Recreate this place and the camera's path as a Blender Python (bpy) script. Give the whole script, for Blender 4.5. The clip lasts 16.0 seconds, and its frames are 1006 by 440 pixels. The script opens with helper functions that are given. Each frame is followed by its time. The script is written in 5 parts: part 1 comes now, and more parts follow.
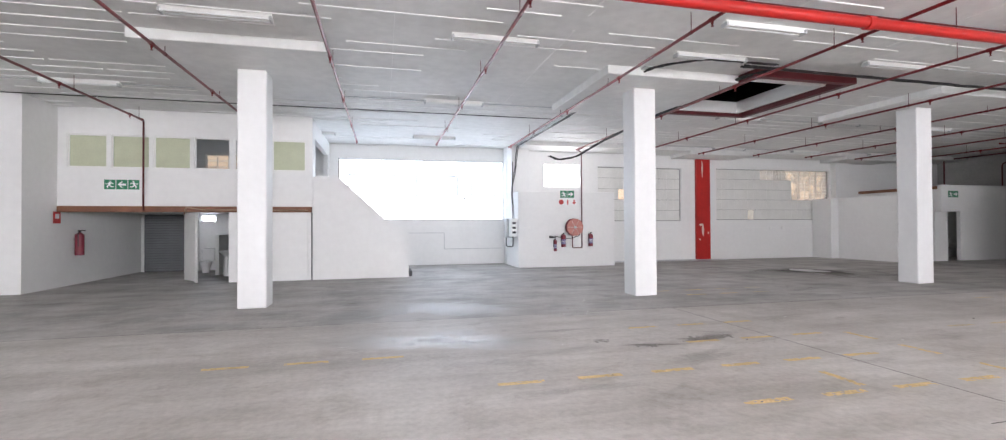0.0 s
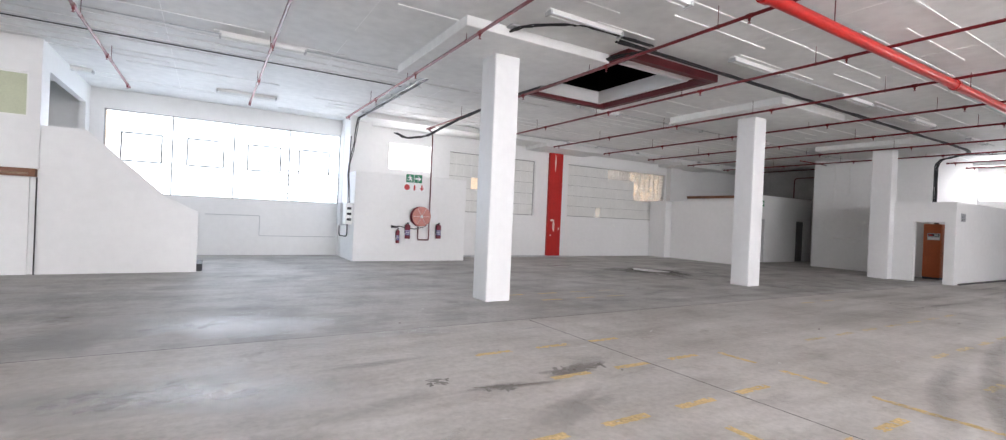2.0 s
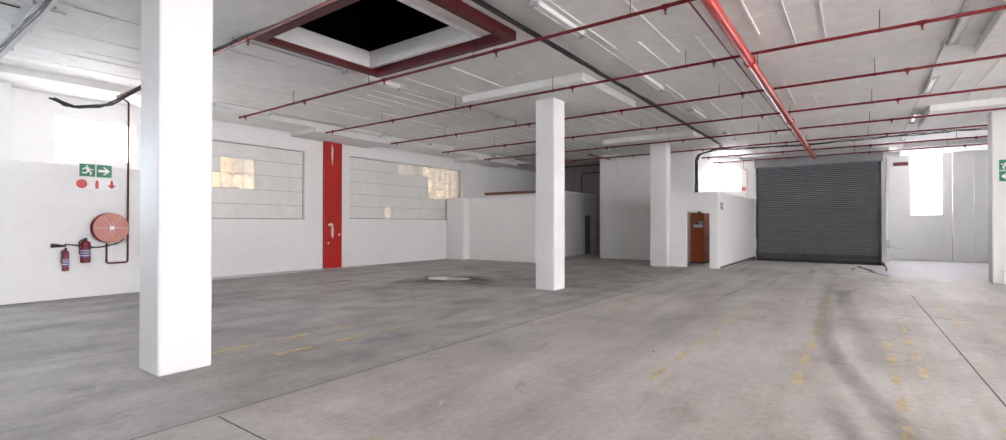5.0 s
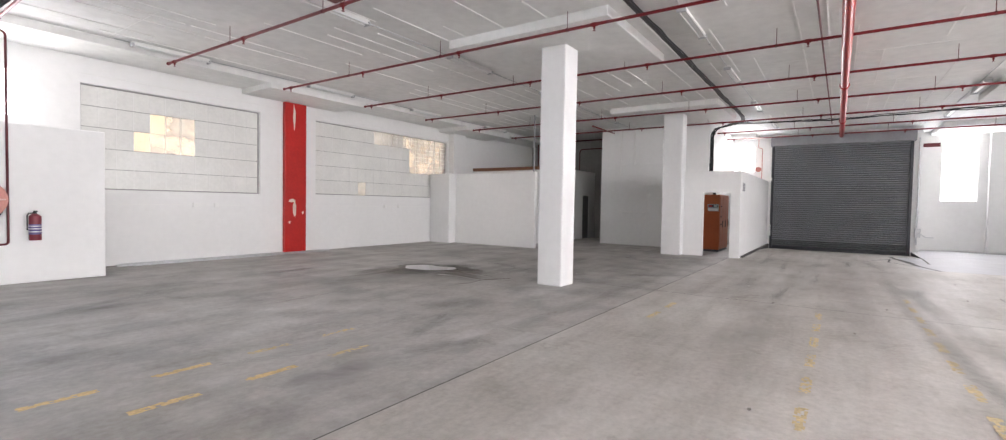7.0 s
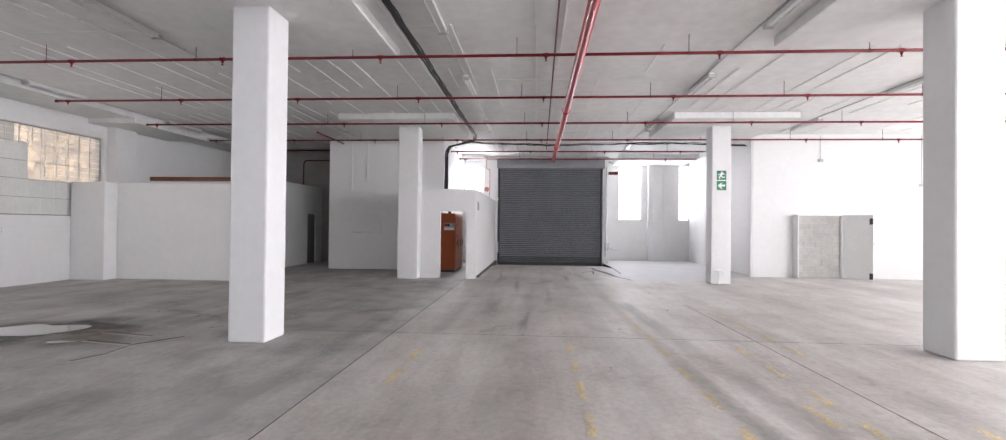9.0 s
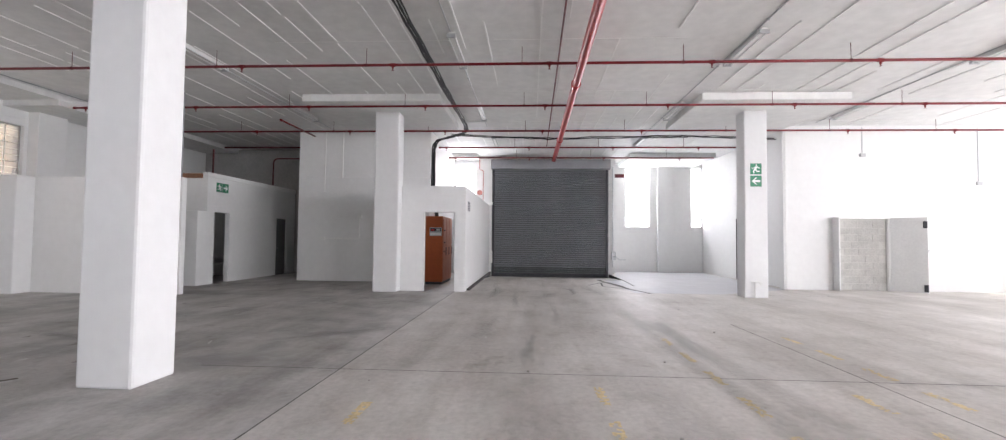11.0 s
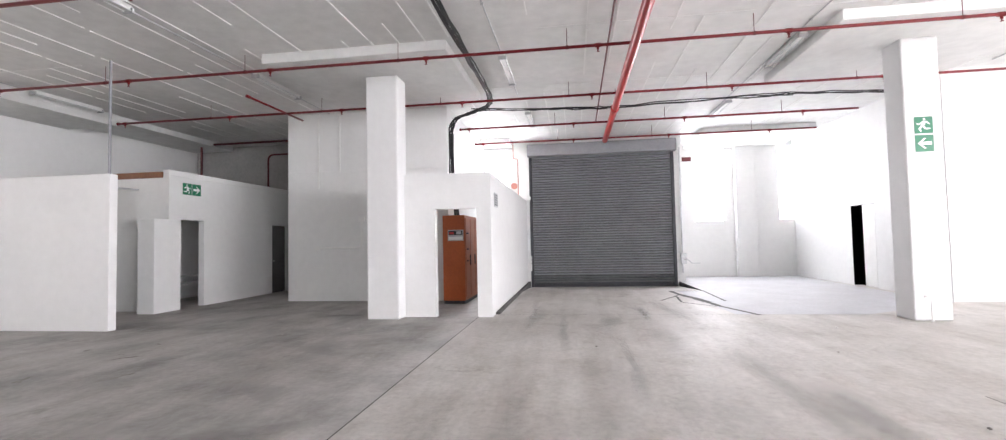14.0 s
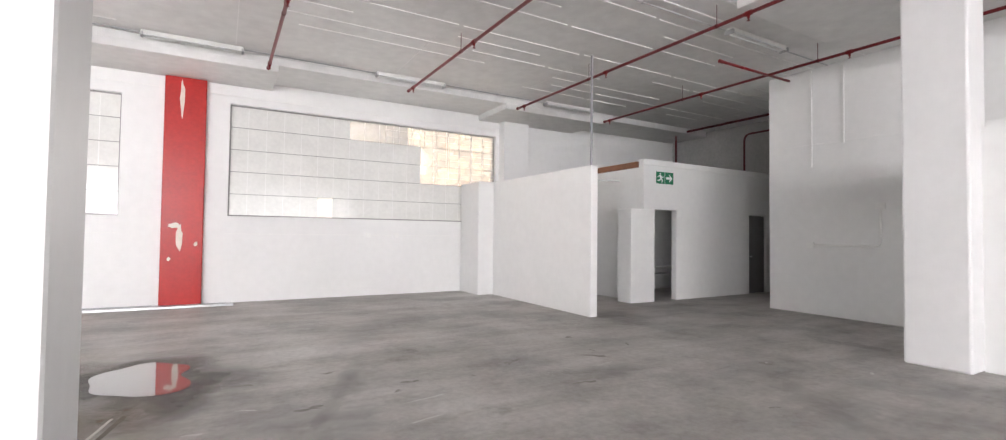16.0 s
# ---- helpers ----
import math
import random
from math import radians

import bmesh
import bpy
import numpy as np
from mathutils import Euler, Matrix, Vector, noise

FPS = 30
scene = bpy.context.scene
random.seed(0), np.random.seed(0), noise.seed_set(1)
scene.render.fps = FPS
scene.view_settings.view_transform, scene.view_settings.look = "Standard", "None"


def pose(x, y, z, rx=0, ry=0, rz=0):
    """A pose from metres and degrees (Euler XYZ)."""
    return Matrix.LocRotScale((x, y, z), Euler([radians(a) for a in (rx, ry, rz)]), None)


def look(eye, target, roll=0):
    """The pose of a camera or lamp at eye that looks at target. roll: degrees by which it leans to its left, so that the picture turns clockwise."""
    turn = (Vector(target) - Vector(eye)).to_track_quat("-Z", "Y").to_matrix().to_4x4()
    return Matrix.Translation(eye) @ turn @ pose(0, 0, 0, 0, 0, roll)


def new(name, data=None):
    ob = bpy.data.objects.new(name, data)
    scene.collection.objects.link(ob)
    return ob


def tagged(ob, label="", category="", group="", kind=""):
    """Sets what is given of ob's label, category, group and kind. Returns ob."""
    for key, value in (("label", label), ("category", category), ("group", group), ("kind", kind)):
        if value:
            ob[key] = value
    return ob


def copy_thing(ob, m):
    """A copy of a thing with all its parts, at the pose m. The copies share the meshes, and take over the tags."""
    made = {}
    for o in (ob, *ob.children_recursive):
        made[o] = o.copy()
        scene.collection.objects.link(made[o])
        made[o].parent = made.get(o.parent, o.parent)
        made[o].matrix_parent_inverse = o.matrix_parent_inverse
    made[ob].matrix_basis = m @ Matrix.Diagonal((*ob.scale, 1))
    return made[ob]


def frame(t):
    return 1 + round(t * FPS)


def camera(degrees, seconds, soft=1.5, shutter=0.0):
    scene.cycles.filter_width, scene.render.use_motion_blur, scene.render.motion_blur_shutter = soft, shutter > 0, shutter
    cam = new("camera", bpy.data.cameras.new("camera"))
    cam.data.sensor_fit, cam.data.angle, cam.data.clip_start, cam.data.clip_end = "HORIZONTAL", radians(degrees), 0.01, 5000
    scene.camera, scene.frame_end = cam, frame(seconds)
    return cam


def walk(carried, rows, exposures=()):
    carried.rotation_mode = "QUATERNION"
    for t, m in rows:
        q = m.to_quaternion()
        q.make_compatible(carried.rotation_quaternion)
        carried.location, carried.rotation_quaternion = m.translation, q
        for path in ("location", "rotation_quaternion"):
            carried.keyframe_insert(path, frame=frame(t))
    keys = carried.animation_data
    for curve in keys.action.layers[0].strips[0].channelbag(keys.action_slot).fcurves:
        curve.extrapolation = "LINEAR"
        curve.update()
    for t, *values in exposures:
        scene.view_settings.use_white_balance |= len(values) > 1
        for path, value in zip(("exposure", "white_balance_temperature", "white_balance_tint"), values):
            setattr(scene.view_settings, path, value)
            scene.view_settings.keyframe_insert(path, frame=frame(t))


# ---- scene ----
cam = camera(91.8, 16.0, soft=1.2)
PATH = [
    (0, (0.222, 0.238, 1.627), (0.698, 2.18, 1.65), -0.3),
    (0.5, (0.442, 0.78, 1.622), (0.799, 2.747, 1.671), 0.2),
    (1, (0.711, 1.284, 1.628), (1.185, 3.226, 1.649), 0.7),
    (1.5, (0.961, 1.805, 1.621), (1.697, 3.664, 1.566), 0.2),
    (2, (1.228, 2.222, 1.624), (2.26, 3.935, 1.616), 2.5),
    (2.5, (1.567, 2.579, 1.617), (2.966, 4.008, 1.582), 0.9),
    (3, (1.99, 2.95, 1.635), (3.527, 4.23, 1.629), 1.8),
    (3.5, (2.39, 3.325, 1.659), (4.004, 4.506, 1.641), -0.4),
    (4, (2.856, 3.672, 1.68), (4.445, 4.885, 1.743), 0.4),
    (4.5, (3.341, 4.009, 1.671), (4.973, 5.163, 1.729), 2.1),
    (4.7, (3.504, 4.103, 1.658), (5.13, 5.267, 1.685), 0.2),
    (6.8, (5.473, 5.737, 1.626), (7.036, 6.985, 1.592), 1.7),
    (7, (5.638, 5.873, 1.623), (7.287, 7.003, 1.558), 1.0),
    (7.5, (6.059, 6.122, 1.661), (7.819, 7.069, 1.594), 2.5),
    (8, (6.425, 6.308, 1.679), (8.346, 6.864, 1.618), 1.9),
    (8.5, (7.016, 6.43, 1.667), (8.998, 6.688, 1.617), -0.2),
    (9, (7.578, 6.535, 1.69), (9.573, 6.672, 1.713), 0.6),
    (9.2, (7.746, 6.556, 1.711), (9.745, 6.634, 1.745), 0.1),
    (11.3, (10.264, 6.74, 1.39), (12.259, 6.854, 1.475), 0.7),
    (11.5, (10.485, 6.751, 1.393), (12.485, 6.722, 1.428), -0.2),
    (12, (11.084, 6.713, 1.415), (13.08, 6.598, 1.478), -0.9),
    (12.5, (11.631, 6.695, 1.409), (13.616, 6.459, 1.478), 0.0),
    (13, (12.233, 6.688, 1.403), (14.212, 6.404, 1.452), -1.4),
    (13.2, (12.506, 6.703, 1.409), (14.5, 6.549, 1.435), -0.6),
    (13.5, (12.924, 6.751, 1.423), (14.923, 6.814, 1.468), 0.1),
    (14, (13.548, 6.875, 1.466), (15.525, 7.16, 1.553), -1.2),
    (14.5, (14.12, 7.086, 1.494), (15.973, 7.835, 1.562), -0.5),
    (15, (14.663, 7.433, 1.496), (16.284, 8.603, 1.562), -0.9),
    (15.4, (14.904, 7.722, 1.525), (16.249, 9.199, 1.618), 0.2),
    (15.5, (14.969, 7.797, 1.529), (16.192, 9.379, 1.579), -0.3),
    (16, (15.273, 8.091, 1.524), (16.269, 9.825, 1.582), 0.7),
]
EXPOSURES = [(0, 0.19, 6450, 16), (2.5, 0.21, 6490, 15.5), (4.5, 0.33, 6620, 15.5), (7, 0.54, 6630, 15.5), (8, 0.73, 6600, 15.5), (9, 0.4, 6440, 16.5), (11.5, 0.47, 6440, 16), (12.5, 0.52, 6440, 16), (13.5, 0.78, 6440, 16), (14, 1.05, 6480, 16), (14.5, 1.08, 6520, 16), (15.2, 1.08, 6580, 15.5), (16, 1.06, 6620, 15.2)]
walk(cam, [(t, look(eye, target, roll)) for t, eye, target, roll in PATH], EXPOSURES)

# ---- light ----
world = bpy.data.worlds.new("sky")
scene.world = world
world.use_nodes = True
wn = world.node_tree.nodes
sky = wn.new("ShaderNodeTexSky")
sky.sky_type, sky.sun_disc = "NISHITA", False
sky.sun_elevation, sky.sun_rotation = radians(62), radians(170)
world.node_tree.links.new(sky.outputs["Color"], wn["Background"].inputs["Color"])
wn["Background"].inputs["Strength"].default_value = 0.15
sun = new("sun", bpy.data.lights.new("sun", "SUN"))
sun.data.energy, sun.data.angle, sun.data.color = 4.0, radians(0.5), (1.0, 0.95, 0.86)
sun.matrix_world = look((0, 0, 0), (0.08, 0.46, -0.88))


def window_light(x, y, z, sx, sz, target, power, color=(0.96, 0.98, 1.0)):
    """Daylight in the opening of a window."""
    lamp = new("window_light", bpy.data.lights.new("window_light", "AREA"))
    lamp.data.shape, lamp.data.size, lamp.data.size_y = "RECTANGLE", sx, sz
    lamp.data.energy, lamp.data.color = power, color
    lamp.matrix_world = look((x, y, z), target)
    return lamp


# ceiling, walls: main numbers of the plan
CEIL, CAP = 4.95, 4.77
NORTH, NWEST, SOUTH, WEST, EAST = 20.0, 20.75, -8.4, -13.0, 32.6
for cx, wide, power in ((-7.0, 8.2, 640), (1.9, 7.1, 690), (10.3, 7.1, 760), (19.9, 9.5, 290)):
    window_light(cx, SOUTH - 0.2, 3.2, wide, 2.5, (cx, 0, 3.2), power)
window_light(1.93, NWEST + 0.19, 3.15, 6.85, 2.5, (1.93, 0, 3.15), 330, (0.72, 0.86, 1.0))
window_light(12.4, NORTH + 0.24, 3.0, 2.0, 2.3, (12.4, 0, 2.6), 28, (1.0, 0.98, 0.95))
window_light(16.9, NORTH + 0.24, 3.0, 3.0, 2.3, (16.9, 0, 2.6), 45, (1.0, 0.98, 0.95))
window_light(7.7, NORTH + 0.2, 3.77, 1.6, 0.95, (7.7, 0, 3.77), 55)
window_light(-6.2, NWEST + 0.2, 1.95, 0.5, 0.26, (-6.0, 10, 1.0), 14, (0.8, 0.9, 1.0))
for wy, wz, sz, p in ((1.82, 3.4, 2.7, 105), (-0.84, 3.4, 2.7, 95), (9.5, 3.87, 1.12, 105)):
    window_light(EAST + 0.2 if wy < 5 else 30.82, wy, wz, 1.05, sz, (0, wy, wz), p)


# ---- materials ----
def mat(name, color, rough=0.6, metal=0.0, noise_scale=0.0, amount=0.0, bump=0.0, bump_scale=40.0, spec=0.5):
    """A principled surface with two scales of noise in its colour and a fine relief."""
    m = bpy.data.materials.new(name)
    m.use_nodes = True
    n, l = m.node_tree.nodes, m.node_tree.links
    b = n["Principled BSDF"]
    b.inputs["Base Color"].default_value = (*color, 1)
    b.inputs["Roughness"].default_value, b.inputs["Metallic"].default_value = rough, metal
    b.inputs["Specular IOR Level"].default_value = spec
    if amount or bump:
        co = n.new("ShaderNodeTexCoord")
        geo = n.new("ShaderNodeNewGeometry")
    if amount:
        big, small = n.new("ShaderNodeTexNoise"), n.new("ShaderNodeTexNoise")
        for t, sc in ((big, noise_scale), (small, noise_scale * 9)):
            t.inputs["Scale"].default_value, t.inputs["Detail"].default_value = sc, 5
            l.new(geo.outputs["Position"], t.inputs["Vector"])
        add = n.new("ShaderNodeMath")
        add.operation = "ADD"
        l.new(big.outputs["Fac"], add.inputs[0]), l.new(small.outputs["Fac"], add.inputs[1])
        ramp = n.new("ShaderNodeMapRange")
        ramp.inputs["From Min"].default_value, ramp.inputs["From Max"].default_value = 0.7, 1.3
        ramp.inputs["To Min"].default_value, ramp.inputs["To Max"].default_value = 1 - amount, 1 + amount
        l.new(add.outputs[0], ramp.inputs["Value"])
        mul = n.new("ShaderNodeVectorMath")
        mul.operation = "SCALE"
        mul.inputs[0].default_value = color
        l.new(ramp.outputs[0], mul.inputs["Scale"])
        l.new(mul.outputs[0], b.inputs["Base Color"])
    if bump:
        t, bp = n.new("ShaderNodeTexNoise"), n.new("ShaderNodeBump")
        t.inputs["Scale"].default_value, t.inputs["Detail"].default_value = bump_scale, 6
        bp.inputs["Strength"].default_value, bp.inputs["Distance"].default_value = bump, 0.01
        l.new(geo.outputs["Position"], t.inputs["Vector"])
        l.new(t.outputs["Fac"], bp.inputs["Height"]), l.new(bp.outputs[0], b.inputs["Normal"])
    return m


WHITE = mat("white_wall_paint", (0.80, 0.80, 0.79), 0.55, 0, 0.7, 0.028, 0.22, 14)
COLUMN = mat("white_column_paint", (0.72, 0.72, 0.715), 0.5, 0, 0.8, 0.03, 0.12, 10)
CEILING = mat("white_ceiling_paint", (0.79, 0.79, 0.775), 0.7, 0, 0.5, 0.08, 0.3, 9)
RIDGE = mat("white_ceiling_board_marks", (0.89, 0.89, 0.875), 0.6, 0, 2, 0.05)
RED = mat("red_pipe_paint", (0.17, 0.009, 0.012), 0.36, 0, 3, 0.15, 0.05, 60, 0.3)
BRIGHT_RED = mat("bright_red_paint", (0.44, 0.02, 0.016), 0.32, 0, 2, 0.12, 0.06, 30, 0.3)
DARK_RED = mat("dark_red_frame_paint", (0.10, 0.006, 0.009), 0.5, 0, 3, 0.2, 0.1, 40)
BROWN = mat("brown_beam_paint", (0.21, 0.085, 0.04), 0.5, 0, 3, 0.2, 0.1, 30)
BLACK = mat("black_cable", (0.015, 0.015, 0.016), 0.5, 0, 8, 0.2)
# Near black: the darkness of unlit depths is put into the colour.
DARK = mat("unlit_depth_black", (0.004, 0.004, 0.004), 1.0, 0, 2, 0.3, spec=0.0)
STEEL = mat("galvanised_steel", (0.55, 0.56, 0.57), 0.35, 0.9, 6, 0.15, 0.05, 50)
GREY = mat("grey_plastic", (0.5, 0.51, 0.52), 0.45, 0, 5, 0.08)
ENAMEL = mat("white_enamel", (0.82, 0.82, 0.8), 0.3, 0, 4, 0.04)
TUBE = mat("unlit_tube_glass", (0.85, 0.87, 0.86), 0.15)
SHUTTER = mat("charcoal_shutter_paint", (0.285, 0.29, 0.315), 0.42, 0.2, 1.5, 0.12, 0.06, 30)
SHUTTER_GRIMY = mat("grimy_shutter_paint", (0.15, 0.152, 0.165), 0.5, 0.2, 1.5, 0.2, 0.06, 30)
SHUTTER_DARK = mat("dark_trim_and_groove_shade", (0.06, 0.062, 0.07), 0.5, 0.3, 3, 0.2)
LOUVRE = mat("grey_roller_paint", (0.17, 0.175, 0.185), 0.5, 0.3, 2, 0.12)
ORANGE = mat("orange_cabinet_paint", (0.45, 0.10, 0.025), 0.4, 0, 2, 0.1, 0.05, 30)
GREEN = mat("green_sign", (0.01, 0.19, 0.09), 0.4, 0, 6, 0.06)
SIGN_WHITE = mat("white_sign", (0.85, 0.85, 0.85), 0.4, 0, 6, 0.03)
SIGN_RED = mat("red_sign", (0.55, 0.04, 0.04), 0.4, 0, 6, 0.06)
BLUE = mat("label_mauve", (0.12, 0.09, 0.24), 0.4, 0, 9, 0.1)
BLIND = mat("pale_green_blind", (0.52, 0.55, 0.40), 0.7, 0, 3, 0.06)
PANE_PAINT = mat("white_painted_glass", (0.77, 0.77, 0.74), 0.12, 0, 1.6, 0.06, 0.03, 5)
BLOCK = mat("grey_cement_block", (0.49, 0.48, 0.455), 0.85, 0, 3, 0.16, 0.5, 60)
MORTAR = mat("light_mortar", (0.55, 0.54, 0.51), 0.9, 0, 3, 0.12, 0.4, 50)
END_GREY = mat("end_wall_grey", (0.42, 0.41, 0.40), 0.8, 0, 1.5, 0.12, 0.3, 16)
BARE = mat("bare_plaster_patch", (0.72, 0.62, 0.54), 0.7, 0, 6, 0.12)
CREAM = mat("cream_brick_outside", (0.86, 0.68, 0.47), 0.8, 0, 1.2, 0.2, 0.3, 8)
YELLOW = mat("worn_yellow_line", (0.66, 0.49, 0.23), 0.65, 0, 4, 0.3, 0.2, 40)
FAINT = mat("faded_yellow_line", (0.59, 0.475, 0.27), 0.65, 0, 4, 0.3, 0.2, 40)
JOINT = mat("dark_floor_joint", (0.11, 0.105, 0.10), 0.85, 0, 4, 0.3)
GREYDOOR = mat("dark_grey_door_paint", (0.16, 0.155, 0.15), 0.5, 0, 3, 0.1)
SCUFF = mat("dark_scuff", (0.24, 0.225, 0.205), 0.6, 0, 6, 0.3)
PALE = mat("pale_scrape", (0.56, 0.55, 0.535), 0.5, 0, 6, 0.1)
EXT_RED = mat("maroon_cylinder_paint", (0.20, 0.014, 0.03), 0.35, 0, 6, 0.1)
LEAF = mat("dull_white_door_paint", (0.76, 0.76, 0.75), 0.5, 0, 2, 0.06, 0.1, 20)
HOUSING = mat("grey_shutter_box_paint", (0.30, 0.30, 0.32), 0.45, 0.1, 2, 0.1)
CERAMIC = mat("white_ceramic", (0.8, 0.8, 0.8), 0.12, 0, 4, 0.03)
COPPER = mat("dull_copper_pipe", (0.40, 0.27, 0.18), 0.4, 0.6, 5, 0.15)
RUBBER = mat("dark_rubber", (0.03, 0.03, 0.032), 0.7, 0, 5, 0.2)
REEL_PALE = mat("pale_worn_reel_paint", (0.66, 0.42, 0.38), 0.5, 0, 9, 0.2)
PINK = mat("faded_red_drum", (0.52, 0.21, 0.17), 0.45, 0, 5, 0.15)
PLATE = mat("grey_floor_screed", (0.48, 0.48, 0.50), 0.6, 0, 1.5, 0.1, 0.2, 20)

GLASS = bpy.data.materials.new("clear_glass")
GLASS.use_nodes = True
gb = GLASS.node_tree.nodes["Principled BSDF"]
gb.inputs["Transmission Weight"].default_value, gb.inputs["Roughness"].default_value, gb.inputs["IOR"].default_value = 1.0, 0.02, 1.45


def thin_paint(name, see):
    """Glass under a thin coat of white paint: part paint, part clear."""
    m = bpy.data.materials.new(name)
    m.use_nodes = True
    n, l = m.node_tree.nodes, m.node_tree.links
    b, out = n["Principled BSDF"], n["Material Output"]
    b.inputs["Base Color"].default_value, b.inputs["Roughness"].default_value = (0.77, 0.77, 0.74, 1), 0.12
    clear, mx, noise, span, geo = n.new("ShaderNodeBsdfTransparent"), n.new("ShaderNodeMixShader"), n.new("ShaderNodeTexNoise"), n.new("ShaderNodeMapRange"), n.new("ShaderNodeNewGeometry")
    noise.inputs["Scale"].default_value, noise.inputs["Detail"].default_value = 2.2, 5
    span.inputs["From Min"].default_value, span.inputs["From Max"].default_value = 0.3, 0.7
    span.inputs["To Min"].default_value, span.inputs["To Max"].default_value = see - 0.2, see + 0.2
    l.new(geo.outputs["Position"], noise.inputs["Vector"]), l.new(noise.outputs["Fac"], span.inputs["Value"])
    l.new(span.outputs[0], mx.inputs[0]), l.new(b.outputs[0], mx.inputs[1]), l.new(clear.outputs[0], mx.inputs[2])
    l.new(mx.outputs[0], out.inputs["Surface"])
    return m


PANE_THIN = thin_paint("thinly_painted_glass", 0.64)
PANE_MILKY = thin_paint("milky_painted_glass", 0.34)
WATER = bpy.data.materials.new("shallow_puddle")
WATER.use_nodes = True
gb = WATER.node_tree.nodes["Principled BSDF"]
gb.inputs["Base Color"].default_value, gb.inputs["Roughness"].default_value = (0.22, 0.21, 0.20, 1), 0.05
gb.inputs["Coat Weight"].default_value, gb.inputs["Coat Roughness"].default_value = 1.0, 0.03


def concrete(name="worn_concrete_floor", tint=(1, 1, 1), polish=0.0, relief=0.35, blotch=0.0):
    """Worn power-floated concrete: cloudy greys, scratches, dark stains and polished patches."""
    m = bpy.data.materials.new(name)
    m.use_nodes = True
    n, l = m.node_tree.nodes, m.node_tree.links
    b = n["Principled BSDF"]
    geo = n.new("ShaderNodeNewGeometry")

    def tex(scale, detail, stretch=(1, 1, 1), rough=0.6):
        mp, t = n.new("ShaderNodeMapping"), n.new("ShaderNodeTexNoise")
        mp.inputs["Scale"].default_value = stretch
        t.inputs["Scale"].default_value, t.inputs["Detail"].default_value, t.inputs["Roughness"].default_value = scale, detail, rough
        l.new(geo.outputs["Position"], mp.inputs["Vector"]), l.new(mp.outputs[0], t.inputs["Vector"])
        return t

    def ramp(t, *stops):
        r = n.new("ShaderNodeValToRGB")
        e = r.color_ramp.elements
        e[0].position, e[0].color = stops[0][0], (*stops[0][1], 1)
        e[1].position, e[1].color = stops[-1][0], (*stops[-1][1], 1)
        for p, c in stops[1:-1]:
            e.new(p).color = (*c, 1)
        l.new(t.outputs["Fac"], r.inputs["Fac"])
        return r

    def mix(kind, a, c, fac=1.0):
        x = n.new("ShaderNodeMix")
        x.data_type, x.blend_type = "RGBA", kind
        x.inputs["Factor"].default_value = fac
        l.new(a, x.inputs["A"]), l.new(c, x.inputs["B"])
        return x.outputs["Result"]

    base = ramp(tex(0.35, 6), (0.34, (0.375, 0.36, 0.342)), (0.5, (0.435, 0.42, 0.403)), (0.66, (0.50, 0.487, 0.47)))
    streak = ramp(tex(1.1, 8, (0.35, 1.6, 1), 0.7), (0.32, (0.83, 0.82, 0.80)), (0.52, (1, 1, 1)), (0.7, (1.10, 1.10, 1.10)))
    stain = ramp(tex(0.8, 9, (1, 1, 1), 0.75), (0.30, (0.70, 0.68, 0.65)), (0.40, (1, 1, 1)))
    speck = ramp(tex(14, 6, (1, 1, 1), 0.7), (0.3, (0.86, 0.86, 0.86)), (0.6, (1.06, 1.06, 1.06)))
    patch = ramp(tex(1.7, 12, (1, 1, 1), 0.68), (0.38, (0.90, 0.89, 0.875)), (0.47, (1, 1, 1)), (0.56, (1, 1, 1)), (0.64, (1.07, 1.07, 1.07)))
    scuff = ramp(tex(2.6, 10, (0.5, 1.8, 1), 0.8), (0.27, (0.55, 0.53, 0.50)), (0.33, (1, 1, 1)))
    lanes = ramp(tex(0.55, 4, (0.10, 2.4, 1), 0.55), (0.36, (0.90, 0.895, 0.89)), (0.5, (1, 1, 1)), (0.66, (1.06, 1.06, 1.065)))
    col = mix("MULTIPLY", mix("MULTIPLY", mix("MULTIPLY", mix("MULTIPLY", base.outputs[0], lanes.outputs[0]), streak.outputs[0]), stain.outputs[0]), mix("MULTIPLY", mix("MULTIPLY", speck.outputs[0], scuff.outputs[0]), patch.outputs[0]))
    cloud = ramp(tex(0.9, 7, (1, 1, 1), 0.62), (0.38, (1 - blotch, 1 - blotch, 1 - 0.96 * blotch)), (0.5, (1, 1, 1)), (0.62, (1 + 0.6 * blotch,) * 3))
    col = mix("MULTIPLY", col, cloud.outputs[0])
    hue = n.new("ShaderNodeVectorMath")
    hue.operation = "MULTIPLY"
    hue.inputs[1].default_value = tint
    l.new(col, hue.inputs[0]), l.new(hue.outputs[0], b.inputs["Base Color"])
    gloss = ramp(tex(0.55, 7, (1, 1.5, 1), 0.7), (0.40, (0.62, 0.62, 0.62)), (0.68, (0.50, 0.50, 0.50)))
    less = n.new("ShaderNodeMath")
    less.operation = "SUBTRACT"
    less.inputs[1].default_value = polish
    l.new(gloss.outputs[0], less.inputs[0]), l.new(less.outputs[0], b.inputs["Roughness"])
    b.inputs["Specular IOR Level"].default_value = 0.26 + polish
    bp = n.new("ShaderNodeBump")
    bp.inputs["Strength"].default_value, bp.inputs["Distance"].default_value = relief, 0.012
    l.new(tex(7, 8, (1, 1, 1), 0.7).outputs["Fac"], bp.inputs["Height"])
    l.new(bp.outputs[0], b.inputs["Normal"])
    return m


